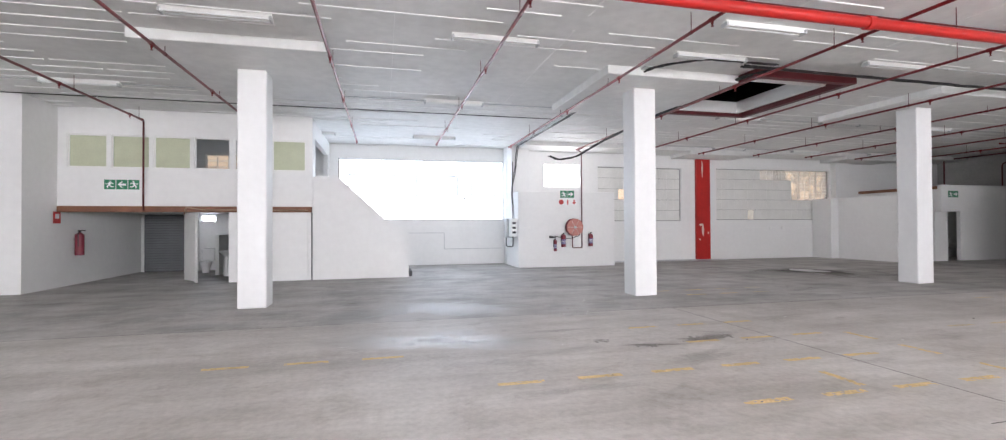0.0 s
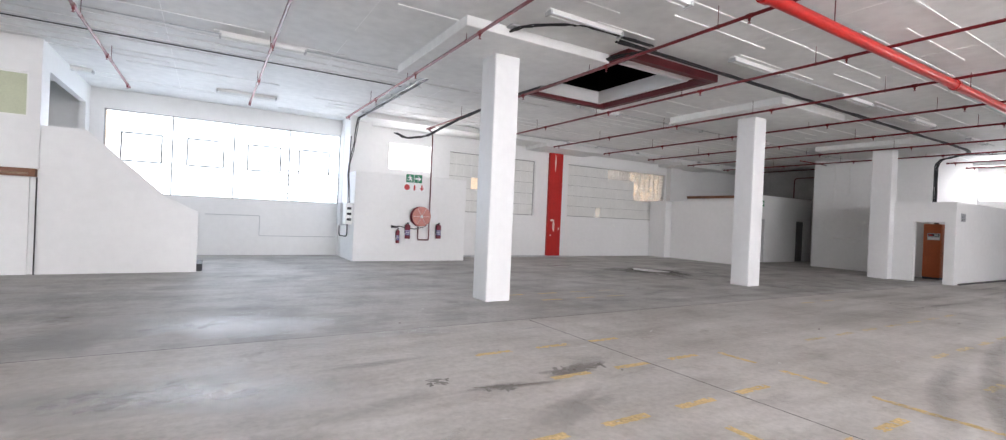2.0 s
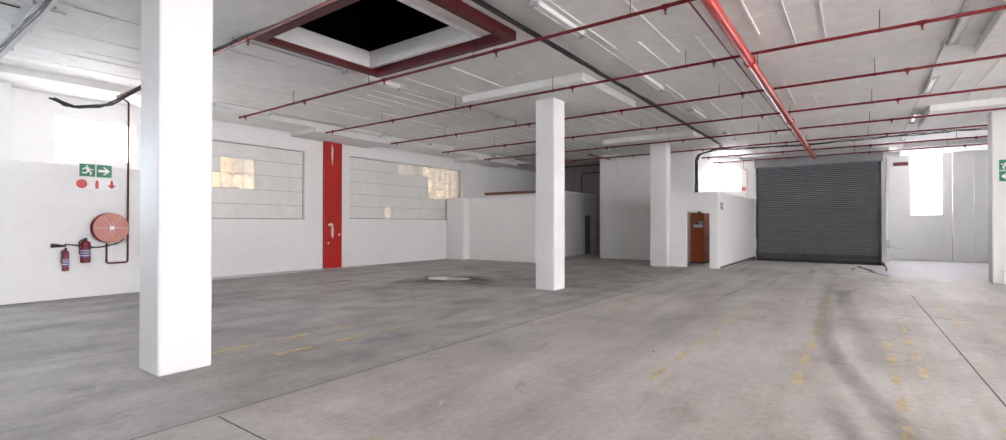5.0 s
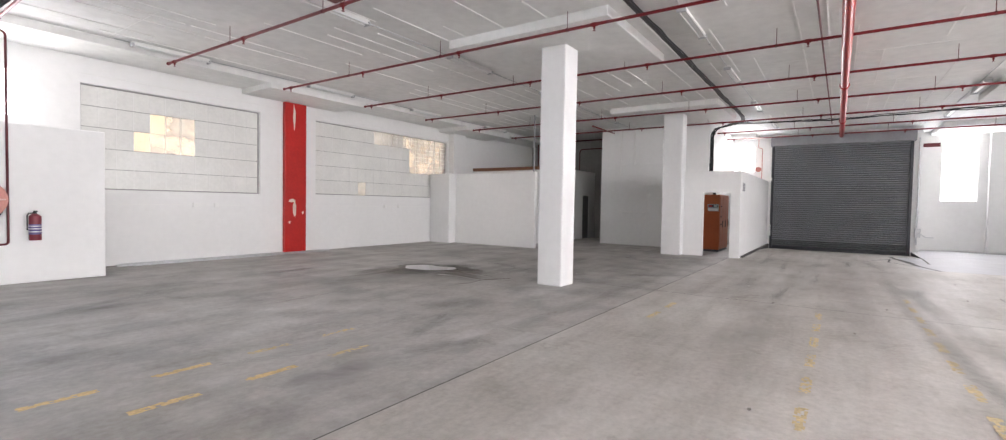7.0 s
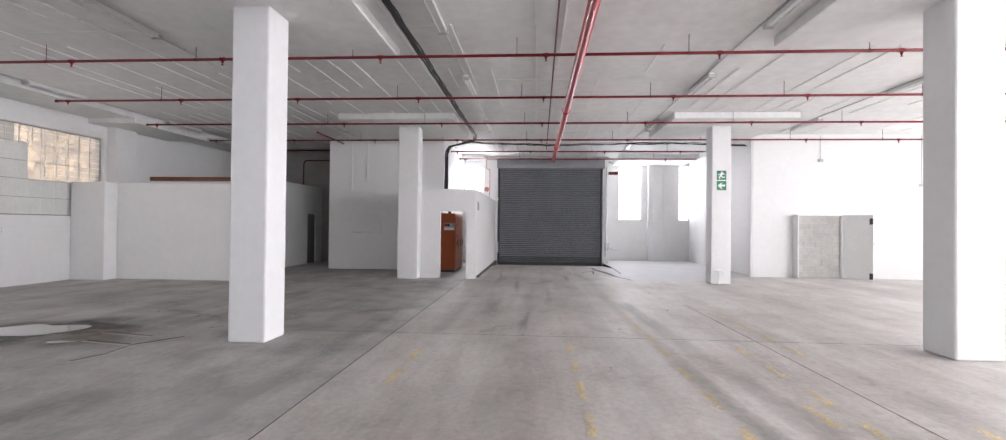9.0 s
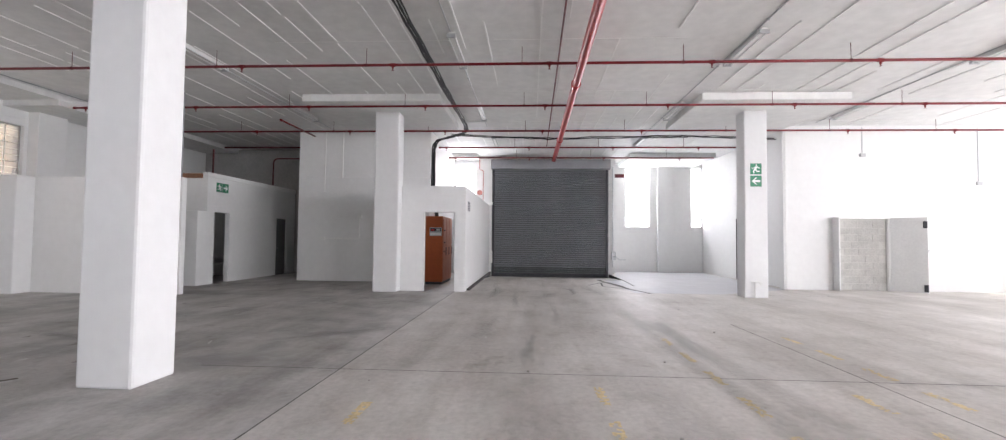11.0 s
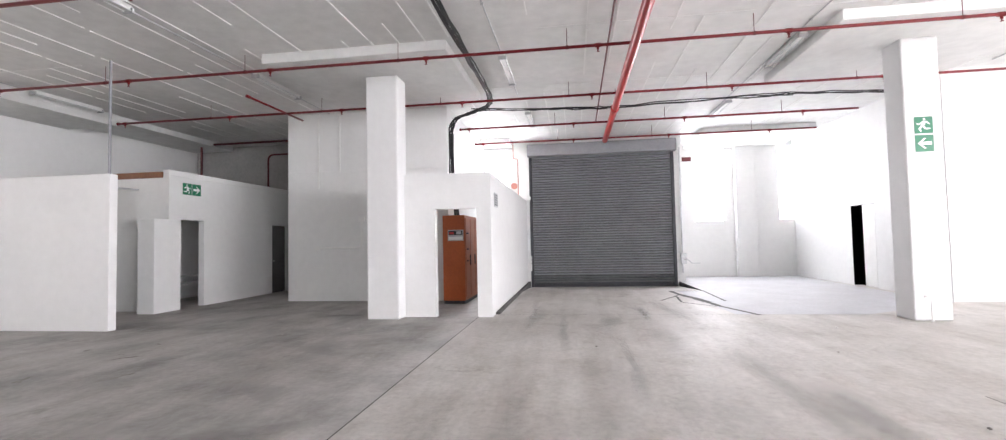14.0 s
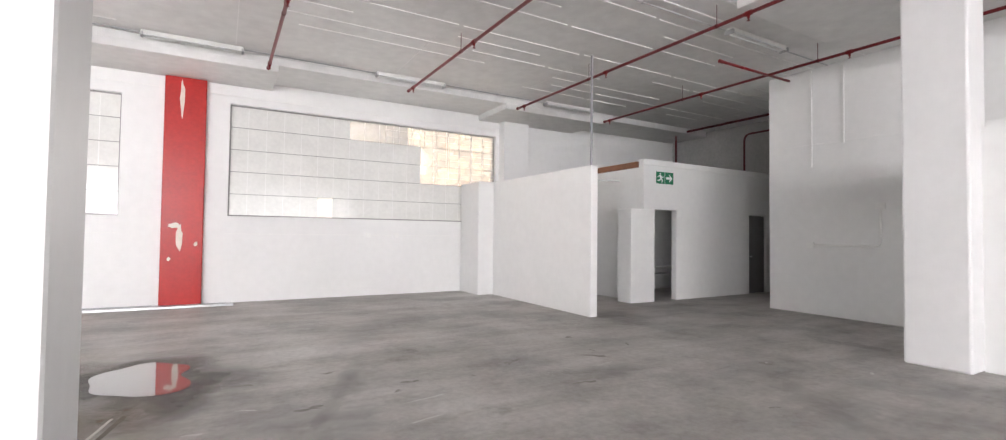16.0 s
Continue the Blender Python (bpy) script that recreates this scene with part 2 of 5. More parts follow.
def soft_stain(name, color, rough=0.6, scale=5.0, relief=0.0):
    """A stain that thins out as its mesh's wear value falls, broken up by noise."""
    m = bpy.data.materials.new(name)
    m.use_nodes = True
    n, l = m.node_tree.nodes, m.node_tree.links
    b = n["Principled BSDF"]
    b.inputs["Base Color"].default_value, b.inputs["Roughness"].default_value = (*color, 1), rough
    fade, noise, mul, mx, clear, geo = n.new("ShaderNodeAttribute"), n.new("ShaderNodeTexNoise"), n.new("ShaderNodeMath"), n.new("ShaderNodeMixShader"), n.new("ShaderNodeBsdfTransparent"), n.new("ShaderNodeNewGeometry")
    fade.attribute_name = "wear"
    noise.inputs["Scale"].default_value, noise.inputs["Detail"].default_value, noise.inputs["Roughness"].default_value = scale, 8, 0.65
    mul.operation, mul.use_clamp = "MULTIPLY", True
    if relief:
        bp = n.new("ShaderNodeBump")
        bp.inputs["Strength"].default_value, bp.inputs["Distance"].default_value = relief, 0.015
        l.new(noise.outputs["Fac"], bp.inputs["Height"]), l.new(bp.outputs[0], b.inputs["Normal"])
    l.new(geo.outputs["Position"], noise.inputs["Vector"])
    l.new(fade.outputs["Fac"], mul.inputs[0]), l.new(noise.outputs["Fac"], mul.inputs[1])
    l.new(mul.outputs[0], mx.inputs[0]), l.new(clear.outputs[0], mx.inputs[1])
    l.new(b.outputs[0], mx.inputs[2]), l.new(mx.outputs[0], n["Material Output"].inputs["Surface"])
    return m


TYRE = soft_stain("rubbed_tyre_mark", (0.16, 0.155, 0.15))
SOFT_DARK = soft_stain("soft_dark_stain", (0.13, 0.122, 0.115), 0.5)
SOFT_PALE = soft_stain("soft_pale_scrape", (0.66, 0.655, 0.645), 0.4)
SOFT_GLOSS = soft_stain("soft_polished_patch", (0.48, 0.475, 0.47), 0.2, 4.5, 0.9)
SOFT_BROWN = soft_stain("soft_brown_stain", (0.24, 0.17, 0.12), 0.65, 9.0)
CONCRETE = concrete("worn_concrete_floor", (1.19, 1.17, 1.155), blotch=0.05)
CONCRETE_GREY = concrete("worn_grey_concrete_floor", (1.0, 0.995, 1.0), blotch=0.2)


# ---- shaping helpers ----
def mesh_of(name, bm, material, smooth=False):
    me = bpy.data.meshes.new(name)
    bmesh.ops.recalc_face_normals(bm, faces=bm.faces)
    bm.to_mesh(me)
    bm.free()
    for m in material if isinstance(material, (list, tuple)) else [material]:
        me.materials.append(m)
    if smooth:
        me.shade_smooth()
    return me


def box(bm, x0, x1, y0, y1, z0, z1, bevel=0.0, index=0):
    """A box, with its edges rounded off."""
    made = bmesh.ops.create_cube(bm, size=1, matrix=Matrix.LocRotScale(((x0 + x1) / 2, (y0 + y1) / 2, (z0 + z1) / 2), None, (abs(x1 - x0), abs(y1 - y0), abs(z1 - z0))))
    if bevel:
        edges = list({e for v in made["verts"] for e in v.link_edges})
        bmesh.ops.bevel(bm, geom=edges, offset=bevel, segments=2, affect="EDGES", profile=0.5)
    return bm


def rod(bm, a, b, r, seg=12, r2=None):
    """A round bar from a to b."""
    a, b = Vector(a), Vector(b)
    d = b - a
    m = Matrix.Translation((a + b) / 2) @ d.to_track_quat("Z", "Y").to_matrix().to_4x4()
    bmesh.ops.create_cone(bm, cap_ends=True, segments=seg, radius1=r, radius2=r if r2 is None else r2, depth=d.length, matrix=m)
    return bm


def tube(bm, points, r, seg=10):
    """A bent pipe or cable through the points, swept with joints kept round."""
    pts = [Vector(p) for p in points]
    rings = []
    side = None
    for i, p in enumerate(pts):
        d = ((pts[min(i + 1, len(pts) - 1)] - p).normalized() + (p - pts[max(i - 1, 0)]).normalized())
        d = d.normalized() if d.length > 1e-6 else Vector((0, 0, 1))
        ref = Vector((0, 0, 1)) if abs(d.z) < 0.9 else Vector((1, 0, 0))
        if side is None:
            side = d.cross(ref).normalized()
        side = (side - d * side.dot(d)).normalized()
        up = d.cross(side)
        rings.append([bm.verts.new(p + r * (math.cos(a) * side + math.sin(a) * up)) for a in (2 * math.pi * k / seg for k in range(seg))])
    for u, v in zip(rings, rings[1:]):
        for k in range(seg):
            bm.faces.new((u[k], u[(k + 1) % seg], v[(k + 1) % seg], v[k]))
    bm.faces.new(rings[0]), bm.faces.new(rings[-1][::-1])
    return bm


def rounded(points, radius=0.12, steps=5):
    """The polyline with its corners turned into bends."""
    pts = [Vector(p) for p in points]
    out = [pts[0]]
    for a, b, c in zip(pts, pts[1:], pts[2:]):
        r = min(radius, (a - b).length / 2, (c - b).length / 2)
        p, q = b + (a - b).normalized() * r, b + (c - b).normalized() * r
        for k in range(steps + 1):
            t = k / steps
            out.append((1 - t) ** 2 * p + 2 * t * (1 - t) * b + t * t * q)
    return out + [pts[-1]]


def thing(name, at=(0, 0, 0), label="", category="", group="", kind=""):
    ob = new(name)
    ob.empty_display_size = 0.1
    ob.matrix_world = Matrix.Translation(at)
    return tagged(ob, label, category, group, kind)


def part(name, bm, material, parent, label="", smooth=False):
    """One mesh under a thing or part; its numbers are the world's."""
    ob = new(name, mesh_of(name, bm, material, smooth))
    ob.parent = parent
    base = parent.matrix_basis.translation if parent.parent is None else parent.parent.matrix_basis.translation
    if parent.parent is None:
        ob.data.transform(Matrix.Translation(-base))
    else:
        ob.data.transform(Matrix.Translation(-base))
    return tagged(ob, label)


def solo(name, bm, material, label="", category="", kind="", smooth=False, group=""):
    """A top-level thing of one mesh."""
    return tagged(new(name, mesh_of(name, bm, material, smooth)), label, category, group, kind)


def B(*a, **k):
    return box(bmesh.new(), *a, **k)


def wall_mesh(axis, at, thick, c0, c1, z0, z1, holes=()):
    """A wall along x or y from c0 to c1, its face at `at`, its body towards at + thick, with openings (c0, c1, z0, z1) through it."""
    cs = sorted({c0, c1, *[min(max(h[i], c0), c1) for h in holes for i in (0, 1)]})
    zs = sorted({z0, z1, *[min(max(h[i], z0), z1) for h in holes for i in (2, 3)]})
    bm = bmesh.new()
    grid = {}

    def vert(c, z, d):
        key = (round(c, 4), round(z, 4), d)
        if key not in grid:
            p = at + (thick if d else 0)
            grid[key] = bm.verts.new((c, p, z) if axis == "x" else (p, c, z))
        return grid[key]

    def solid(i, k):
        if not (0 <= i < len(cs) - 1 and 0 <= k < len(zs) - 1):
            return False
        cm, zm = (cs[i] + cs[i + 1]) / 2, (zs[k] + zs[k + 1]) / 2
        return not any(h[0] < cm < h[1] and h[2] < zm < h[3] for h in holes)

    for i in range(len(cs) - 1):
        for k in range(len(zs) - 1):
            if not solid(i, k):
                continue
            a, b, p, q = cs[i], cs[i + 1], zs[k], zs[k + 1]
            for d in (0, 1):
                bm.faces.new([vert(a, p, d), vert(b, p, d), vert(b, q, d), vert(a, q, d)])
            for (di, dk), (u, v) in (((-1, 0), ((a, p), (a, q))), ((1, 0), ((b, p), (b, q))), ((0, -1), ((a, p), (b, p))), ((0, 1), ((a, q), (b, q)))):
                if not solid(i + di, k + dk):
                    bm.faces.new([vert(*u, 0), vert(*v, 0), vert(*v, 1), vert(*u, 1)])
    return bm


def wall(name, axis, at, thick, c0, c1, z0, z1, holes=(), material=None, label="white painted plaster wall"):
    return solo(name, wall_mesh(axis, at, thick, c0, c1, z0, z1, holes), material or WHITE, label, "wall", "structure")


# ---- floor, ceiling and walls ----
RAMP_X, RAMP_Z, RY0, RY1 = 27.6, -0.17, 3.42, 8.47
bm = bmesh.new()


def quad(bm, *pts):
    return bm.faces.new([bm.verts.new(p) for p in pts])


for x0, x1, y0, y1, k in ((WEST - 0.3, RAMP_X, SOUTH - 0.3, 8.75, 0), (WEST - 0.3, RAMP_X, 8.75, 21.1, 1), (RAMP_X, 33, SOUTH - 0.3, RY0, 0), (RAMP_X, 33, RY1, 21.1, 1)):
    quad(bm, (x0, y0, 0), (x1, y0, 0), (x1, y1, 0), (x0, y1, 0)).material_index = k
quad(bm, (RAMP_X, RY0, 0), (30.9, RY0, RAMP_Z), (30.9, RY1, RAMP_Z), (RAMP_X, RY1, 0))
for y in (RY0, RY1):
    bm.faces.new([bm.verts.new(p) for p in ((RAMP_X, y, 0), (30.9, y, RAMP_Z), (33, y, RAMP_Z), (33, y, 0))])
quad(bm, (30.9, RY0, RAMP_Z), (33, RY0, RAMP_Z), (33, RY1, RAMP_Z), (30.9, RY1, RAMP_Z))
solo("floor", bm, [CONCRETE, CONCRETE_GREY], "worn grey concrete floor with stains and polished patches", "floor", "structure")

OX0, OX1, OY0, OY1 = 8.2, 10.25, 9.65, 12.42
bm = B(WEST - 0.3, 33, SOUTH - 0.3, OY0, CEIL, CEIL + 0.25)
box(bm, WEST - 0.3, 33, OY1, 21.1, CEIL, CEIL + 0.25)
box(bm, WEST - 0.3, OX0, OY0, OY1, CEIL, CEIL + 0.25), box(bm, OX1, 33, OY0, OY1, CEIL, CEIL + 0.25)
body_faces = len(bm.faces)
rnd = random.Random(4)
y = SOUTH + 0.25
while y < 20:
    x = WEST + rnd.random() * 3
    while x < 32:
        run = 1.2 + rnd.random() * 2.6
        inside = 7.6 < x + run and x < 10.8 and 8.9 < y < 12.8
        if rnd.random() < 0.5 and not inside:
            w = 0.006 + rnd.random() * 0.011
            yy = y + (rnd.random() - 0.5) * 0.03
            box(bm, x, min(x + run, 32.4), yy - w, yy + w, CEIL - 0.015, CEIL + 0.01)
        x += run + 0.1
    y += 0.46
for x in range(-12, 32, 3):
    w = 0.006
    for y0 in range(-8, 20, 4):
        if rnd.random() < 0.6 and not (7 < x < 11 and 7 < y0 < 13):
            box(bm, x + 0.4 - w, x + 0.4 + w, y0, y0 + 3.4, CEIL - 0.006, CEIL + 0.01)
bm.faces.ensure_lookup_table()
for f in bm.faces[body_faces:]:
    f.material_index = 1
solo("ceiling", bm, [CEILING, RIDGE], "white painted concrete ceiling with board marks", "ceiling", "structure")

W1, W2 = (9.35, 13.5, 1.80, 4.20), (15.35, 21.85, 1.84, 4.25)
SMALL, BIG = (6.88, 8.52, 3.27, 4.27), (-1.55, 5.28, 1.88, 4.38)
wall("wall_north", "x", NORTH, 0.3, 5.3, 33, -0.3, CEIL, [W1, W2, SMALL])
wall("wall_north_west", "x", NWEST, 0.3, WEST, 5.6, -0.3, CEIL, [BIG, (-6.3, -4.0, 3.7, 4.38), (-6.45, -5.95, 1.82, 2.08)])
wall("wall_west", "y", WEST, -0.3, SOUTH, 21, -0.3, CEIL)
SWINS = [(-11.2, -2.9, 1.9, 4.45), (-1.7, 5.5, 1.9, 4.45), (6.7, 13.9, 1.9, 4.45), (15.1, 24.7, 1.9, 4.45)]
wall("wall_south", "x", SOUTH, -0.3, WEST, 33, -0.3, CEIL, SWINS)
solo("wall_step", B(5.28, 5.58, NORTH + 0.3, NWEST, 0, CEIL), WHITE, "white painted plaster wall", "wall", "structure")
solo("pilaster", B(5.3, 6.05, 19.45, NORTH, 2.95, CEIL, bevel=0.01), WHITE, "white painted wall pilaster above the ledge", "pilaster", "structure")
solo("pilaster", B(21.95, 22.75, 19.7, NORTH, 0, CEIL, bevel=0.01), WHITE, "white painted wall pilaster", "pilaster", "structure")
solo("wall_ledge_block", B(5.25, 9.28, 18.28, NORTH, 0, 2.95, bevel=0.015), WHITE, "white painted masonry block with a flat ledge", "wall", "structure")
wall("wall_left", "y", -8.4, -0.3, 14.65, NWEST, 0, CEIL)
wall("wall_left_return", "x", 14.65, 0.3, WEST, -8.7, 0, CEIL)
# wing walls and the block beside the roller shutter
solo("wall_block", B(25.55, 33, 10.0, 14.38, 0, CEIL, bevel=0.012), WHITE, "white painted full-height masonry block", "wall", "structure")
# End wall in a darker grey than the white walls next to it.
wall("wall_end", "y", 29.0, 0.2, 14.38, NORTH, 0, CEIL, material=END_GREY, label="dull grey end wall")
SHUT = (3.5, 8.32, -0.3, 4.4)
wall("wall_shutter", "y", 30.6, 0.25, 3.2, 10.0, -0.3, CEIL, [SHUT, (9.05, 9.95, 3.3, 4.45)])
E1, E2 = (1.26, 2.38, 2.04, 4.77), (-1.08, -0.6, 2.04, 4.77)
wall("wall_east", "y", EAST, 0.25, -1.3, 3.2, -0.3, CEIL, [E1, E2])
wall("wall_jog", "x", 3.42, -0.22, 30.85, EAST, 0, CEIL)
solo("pilaster", B(EAST - 0.25, EAST, 0.28, 0.97, 0, CEIL, bevel=0.012), WHITE, "white painted wall pilaster", "pilaster", "structure")
BDOOR = (27.85, 28.98, 0, 2.3)
wall("wall_wing", "x", -1.1, -0.2, 25.3, EAST + 0.25, 0, CEIL, [BDOOR])
wall("wall_wing_face", "y", 25.05, 0.25, SOUTH, -0.88, 0, CEIL, [(-3.96, -2.33, 0, 2.2)])
# Added black panel close behind the doorway; its colour stands for an unlit room.
solo("opening_shade_panel", B(27.7, 29.1, -1.4, -1.305, 0, 2.5), DARK, "added black panel standing in for the unlit room behind an opening", "wall", "structure")
# low walls with open tops
low = "low white painted partition wall"
solo("low_wall", B(20.8, 21.3, 18.95, NORTH - 0.004, 0, 2.84, bevel=0.02), WHITE, low, "wall", "structure")
solo("low_wall", B(21.22, 21.38, 15.15, 18.94, 0, 2.84, bevel=0.012), WHITE, low, "wall", "structure")
solo("low_wall", B(23.26, 24.0, 16.19, 16.62, 0, 2.14, bevel=0.012), WHITE, low, "wall", "structure")
wall("room_wall_south", "x", 16.2, 0.15, 23.66, 29.0, 0, 3.3, [(24.02, 24.76, 0, 2.14), (27.6, 28.35, 0, 2.12)], label="white painted store room wall with a door opening")
wall("room_wall_west", "y", 23.66, 0.15, 16.35, NORTH, 0, 3.12, label="white painted store room wall")
solo("room_back_wall", B(23.9, 29, 18.2, 18.3, 0, 3.0), WHITE, "white store room back wall", "wall", "structure")
wall("plant_room_front", "y", 22.95, 0.16, 8.47, 10.23, 0, 2.84, [(8.76, 9.6, 0, 2.13)], label="low white painted plant room wall with a door opening")
wall("plant_room_side", "x", 8.47, 0.16, 23.11, 30.6, -0.2, 2.84, label="low white painted plant room wall")

# gallery over the yard corner
GW = [(-8.18 + 1.035 * i, -7.24 + 1.035 * i, 3.3, 4.22) for i in range(6)]
wall("gallery_wall", "x", 16.0, 0.15, -8.4, -1.87, 2.23, CEIL, GW, label="white painted gallery front with a row of windows")
wall("gallery_side", "y", -1.87, -0.15, 16.15, NWEST, 0, CEIL, [(16.6, 20.2, 3.1, 4.4)], label="white painted gallery side wall with a window")
solo("gallery_floor", B(-8.4, -2.02, 16.15, NWEST, 2.12, 2.3), WHITE, "white gallery floor slab", "floor", "structure")
solo("steel_beam", B(-8.38, -1.9, 15.93, 16.1, 2.06, 2.225, bevel=0.008), BROWN, "brown painted steel beam under the gallery", "beam", "structure")
wall("gallery_lower_wall", "x", 16.08, 0.15, -4.2, -2.02, 0, 2.06)
wall("washroom_wall", "y", -6.6, 0.1, 19.6, NWEST, 0, 2.12)
# stair parapet: solid, stepped slope
bm = bmesh.new()
prof = [(-1.87, 0), (-1.87, 3.16), (-1.14, 3.16), (0.36, 1.76), (1.0, 1.44), (1.0, 0)]
f = bm.faces.new([bm.verts.new((x, 16.1, z)) for x, z in prof])
g = bmesh.ops.extrude_face_region(bm, geom=[f])
bmesh.ops.translate(bm, verts=[v for v in g["geom"] if isinstance(v, bmesh.types.BMVert)], vec=(0, 0.16, 0))
solo("stair_parapet", bm, WHITE, "solid white plastered stair parapet with a sloping top", "parapet", "structure")
stair = thing("staircase", (1.1, 16.9, 0), "dark concrete steps rising behind a white parapet", "stairs")
STEP = mat("dark_step_paint", (0.07, 0.07, 0.075), 0.6, 0, 3, 0.2)
for i in range(13):
    part("step", B(1.12 - 0.23 * (i + 1), 1.12 - 0.23 * i, 16.28, 17.3, 0, 0.177 * (i + 1), bevel=0.006), STEP, stair)

# columns with drop panels
COLS = []


def column(x0, y1, w, d, centre=None):
    bm = B(x0, x0 + d, y1 - w, y1, 0, CAP + 0.01, bevel=0.03)
    solo("column", bm, COLUMN, "square white painted concrete column with softened edges", "column", "structure")
    cx, cy = centre or (x0 + d / 2, y1 - w / 2)
    solo("drop_panel", B(cx - 1.58, cx + 1.58, cy - 1.72, cy + 1.72, CAP, CEIL, bevel=0.015), CEILING, "white square concrete drop panel on the ceiling", "ceiling panel", "structure")


column(-2.6, 11.4, 0.55, 0.55, (-2.34, 11.2))
column(5.8, 10.88, 0.55, 0.55, (6.32, 11.2))
column(14.2, 10.88, 0.55, 0.55, (14.88, 10.82))
column(22.6, 10.88, 0.65, 0.5, (23.13, 10.68))
column(22.6, 1.3, 0.58, 0.5, (23.2, 0.95))
column(14.28, 1.12, 0.62, 0.55)
column(5.88, 1.12, 0.62, 0.55)
column(-2.5, 1.12, 0.62, 0.55)
for cx in (-2.3, 6.1, 14.55, 22.9):
    solo("drop_panel", B(cx - 1.6, cx + 1.6, SOUTH, SOUTH + 1.5, CAP, CEIL, bevel=0.015), CEILING, "white concrete drop panel on the ceiling", "ceiling panel", "structure")
    if cx > 10:
        solo("drop_panel", B(cx - 1.6, cx + 1.6, 18.5, NORTH - 0.002, 4.64, 4.79, bevel=0.012), CEILING, "white concrete drop panel on the ceiling", "ceiling panel", "structure")
for y0, y1 in ((-0.66, 2.75), (8.94, 9.95)):
    solo("drop_panel", B(29.75, 30.55 if y0 > 5 else 32.5, y0, y1, CAP, CEIL, bevel=0.015), CEILING, "white concrete drop panel on the ceiling", "ceiling panel", "structure")

solo("ceiling_edge_band", B(5.6, 28.9, 18.55, NORTH, 4.785, CEIL, bevel=0.008), CEILING, "plain white dropped band along the wall", "ceiling", "structure")

# red pillar with bare patches
pillar = thing("red_pillar", (14.55, 19.9, 0), "red painted wall pillar with chipped bare patches", "pillar", kind="structure")
part("shaft", B(14.2, 14.92, 19.86, NORTH, 0, 4.635, bevel=0.012), BRIGHT_RED, pillar)
for x, z, w, h in ((14.52, 1.35, 0.12, 0.5), (14.42, 1.62, 0.22, 0.10), (14.8, 1.25, 0.07, 0.1), (14.35, 0.95, 0.06, 0.08), (14.5, 4.2, 0.08, 0.75)):
    bm = bmesh.new()
    pts = []
    for k in range(14):
        a = 2 * math.pi * k / 14
        s = 0.75 + rnd.random() * 0.5
        pts.append((x + w / 2 * math.cos(a) * s, z + h / 2 * math.sin(a) * s))
    f = bm.faces.new([bm.verts.new((px, 19.857, pz)) for px, pz in pts])
    g = bmesh.ops.extrude_face_region(bm, geom=[f])
    bmesh.ops.translate(bm, verts=[v for v in g["geom"] if isinstance(v, bmesh.types.BMVert)], vec=(0, -0.002, 0))
    part("chipped_patch", bm, BARE, pillar)

# hatch in the ceiling with a red steel frame
HX0, HX1, HY0, HY1 = 7.93, 10.63, 9.0, 12.63
hatch = thing("ceiling_hatch", (9.25, 10.9, CEIL), "open dark ceiling hatch with a dark red steel frame", "hatch", kind="structure")
T = 0.17
for a in ((HX0, HX1, HY0, HY0 + T), (HX0, HX1, HY1 - T, HY1), (HX0, HX0 + T, HY0 + T, HY1 - T), (HX1 - T, HX1, HY0 + T, HY1 - T)):
    part("frame_beam", B(*a, CEIL - 0.16, CEIL, bevel=0.008), DARK_RED, hatch)
# Black colour on the shaft walls and top stands for missing light.
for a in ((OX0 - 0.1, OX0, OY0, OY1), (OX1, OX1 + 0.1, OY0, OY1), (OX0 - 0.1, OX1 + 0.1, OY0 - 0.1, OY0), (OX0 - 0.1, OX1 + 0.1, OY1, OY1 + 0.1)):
    part("shaft_wall", B(*a, CEIL + 0.26, CEIL + 2.2), DARK, hatch, "shaft wall coloured black to stand for unlit depth")
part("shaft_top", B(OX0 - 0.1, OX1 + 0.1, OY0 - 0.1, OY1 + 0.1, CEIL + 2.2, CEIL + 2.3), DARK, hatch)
for a in ((OX0 - 0.1, OX1 + 0.1, OY0 - 0.1, OY0 + 0.004), (OX0 - 0.1, OX1 + 0.1, OY1 - 0.004, OY1 + 0.1), (OX0 - 0.1, OX0 + 0.004, OY0 + 0.004, OY1 - 0.004), (OX1 - 0.004, OX1 + 0.1, OY0 + 0.004, OY1 - 0.004)):
    part("white_edge", B(*a, CEIL - 0.07, CEIL + 0.255, bevel=0.006), WHITE, hatch, "white painted edge")

# ---- windows ----


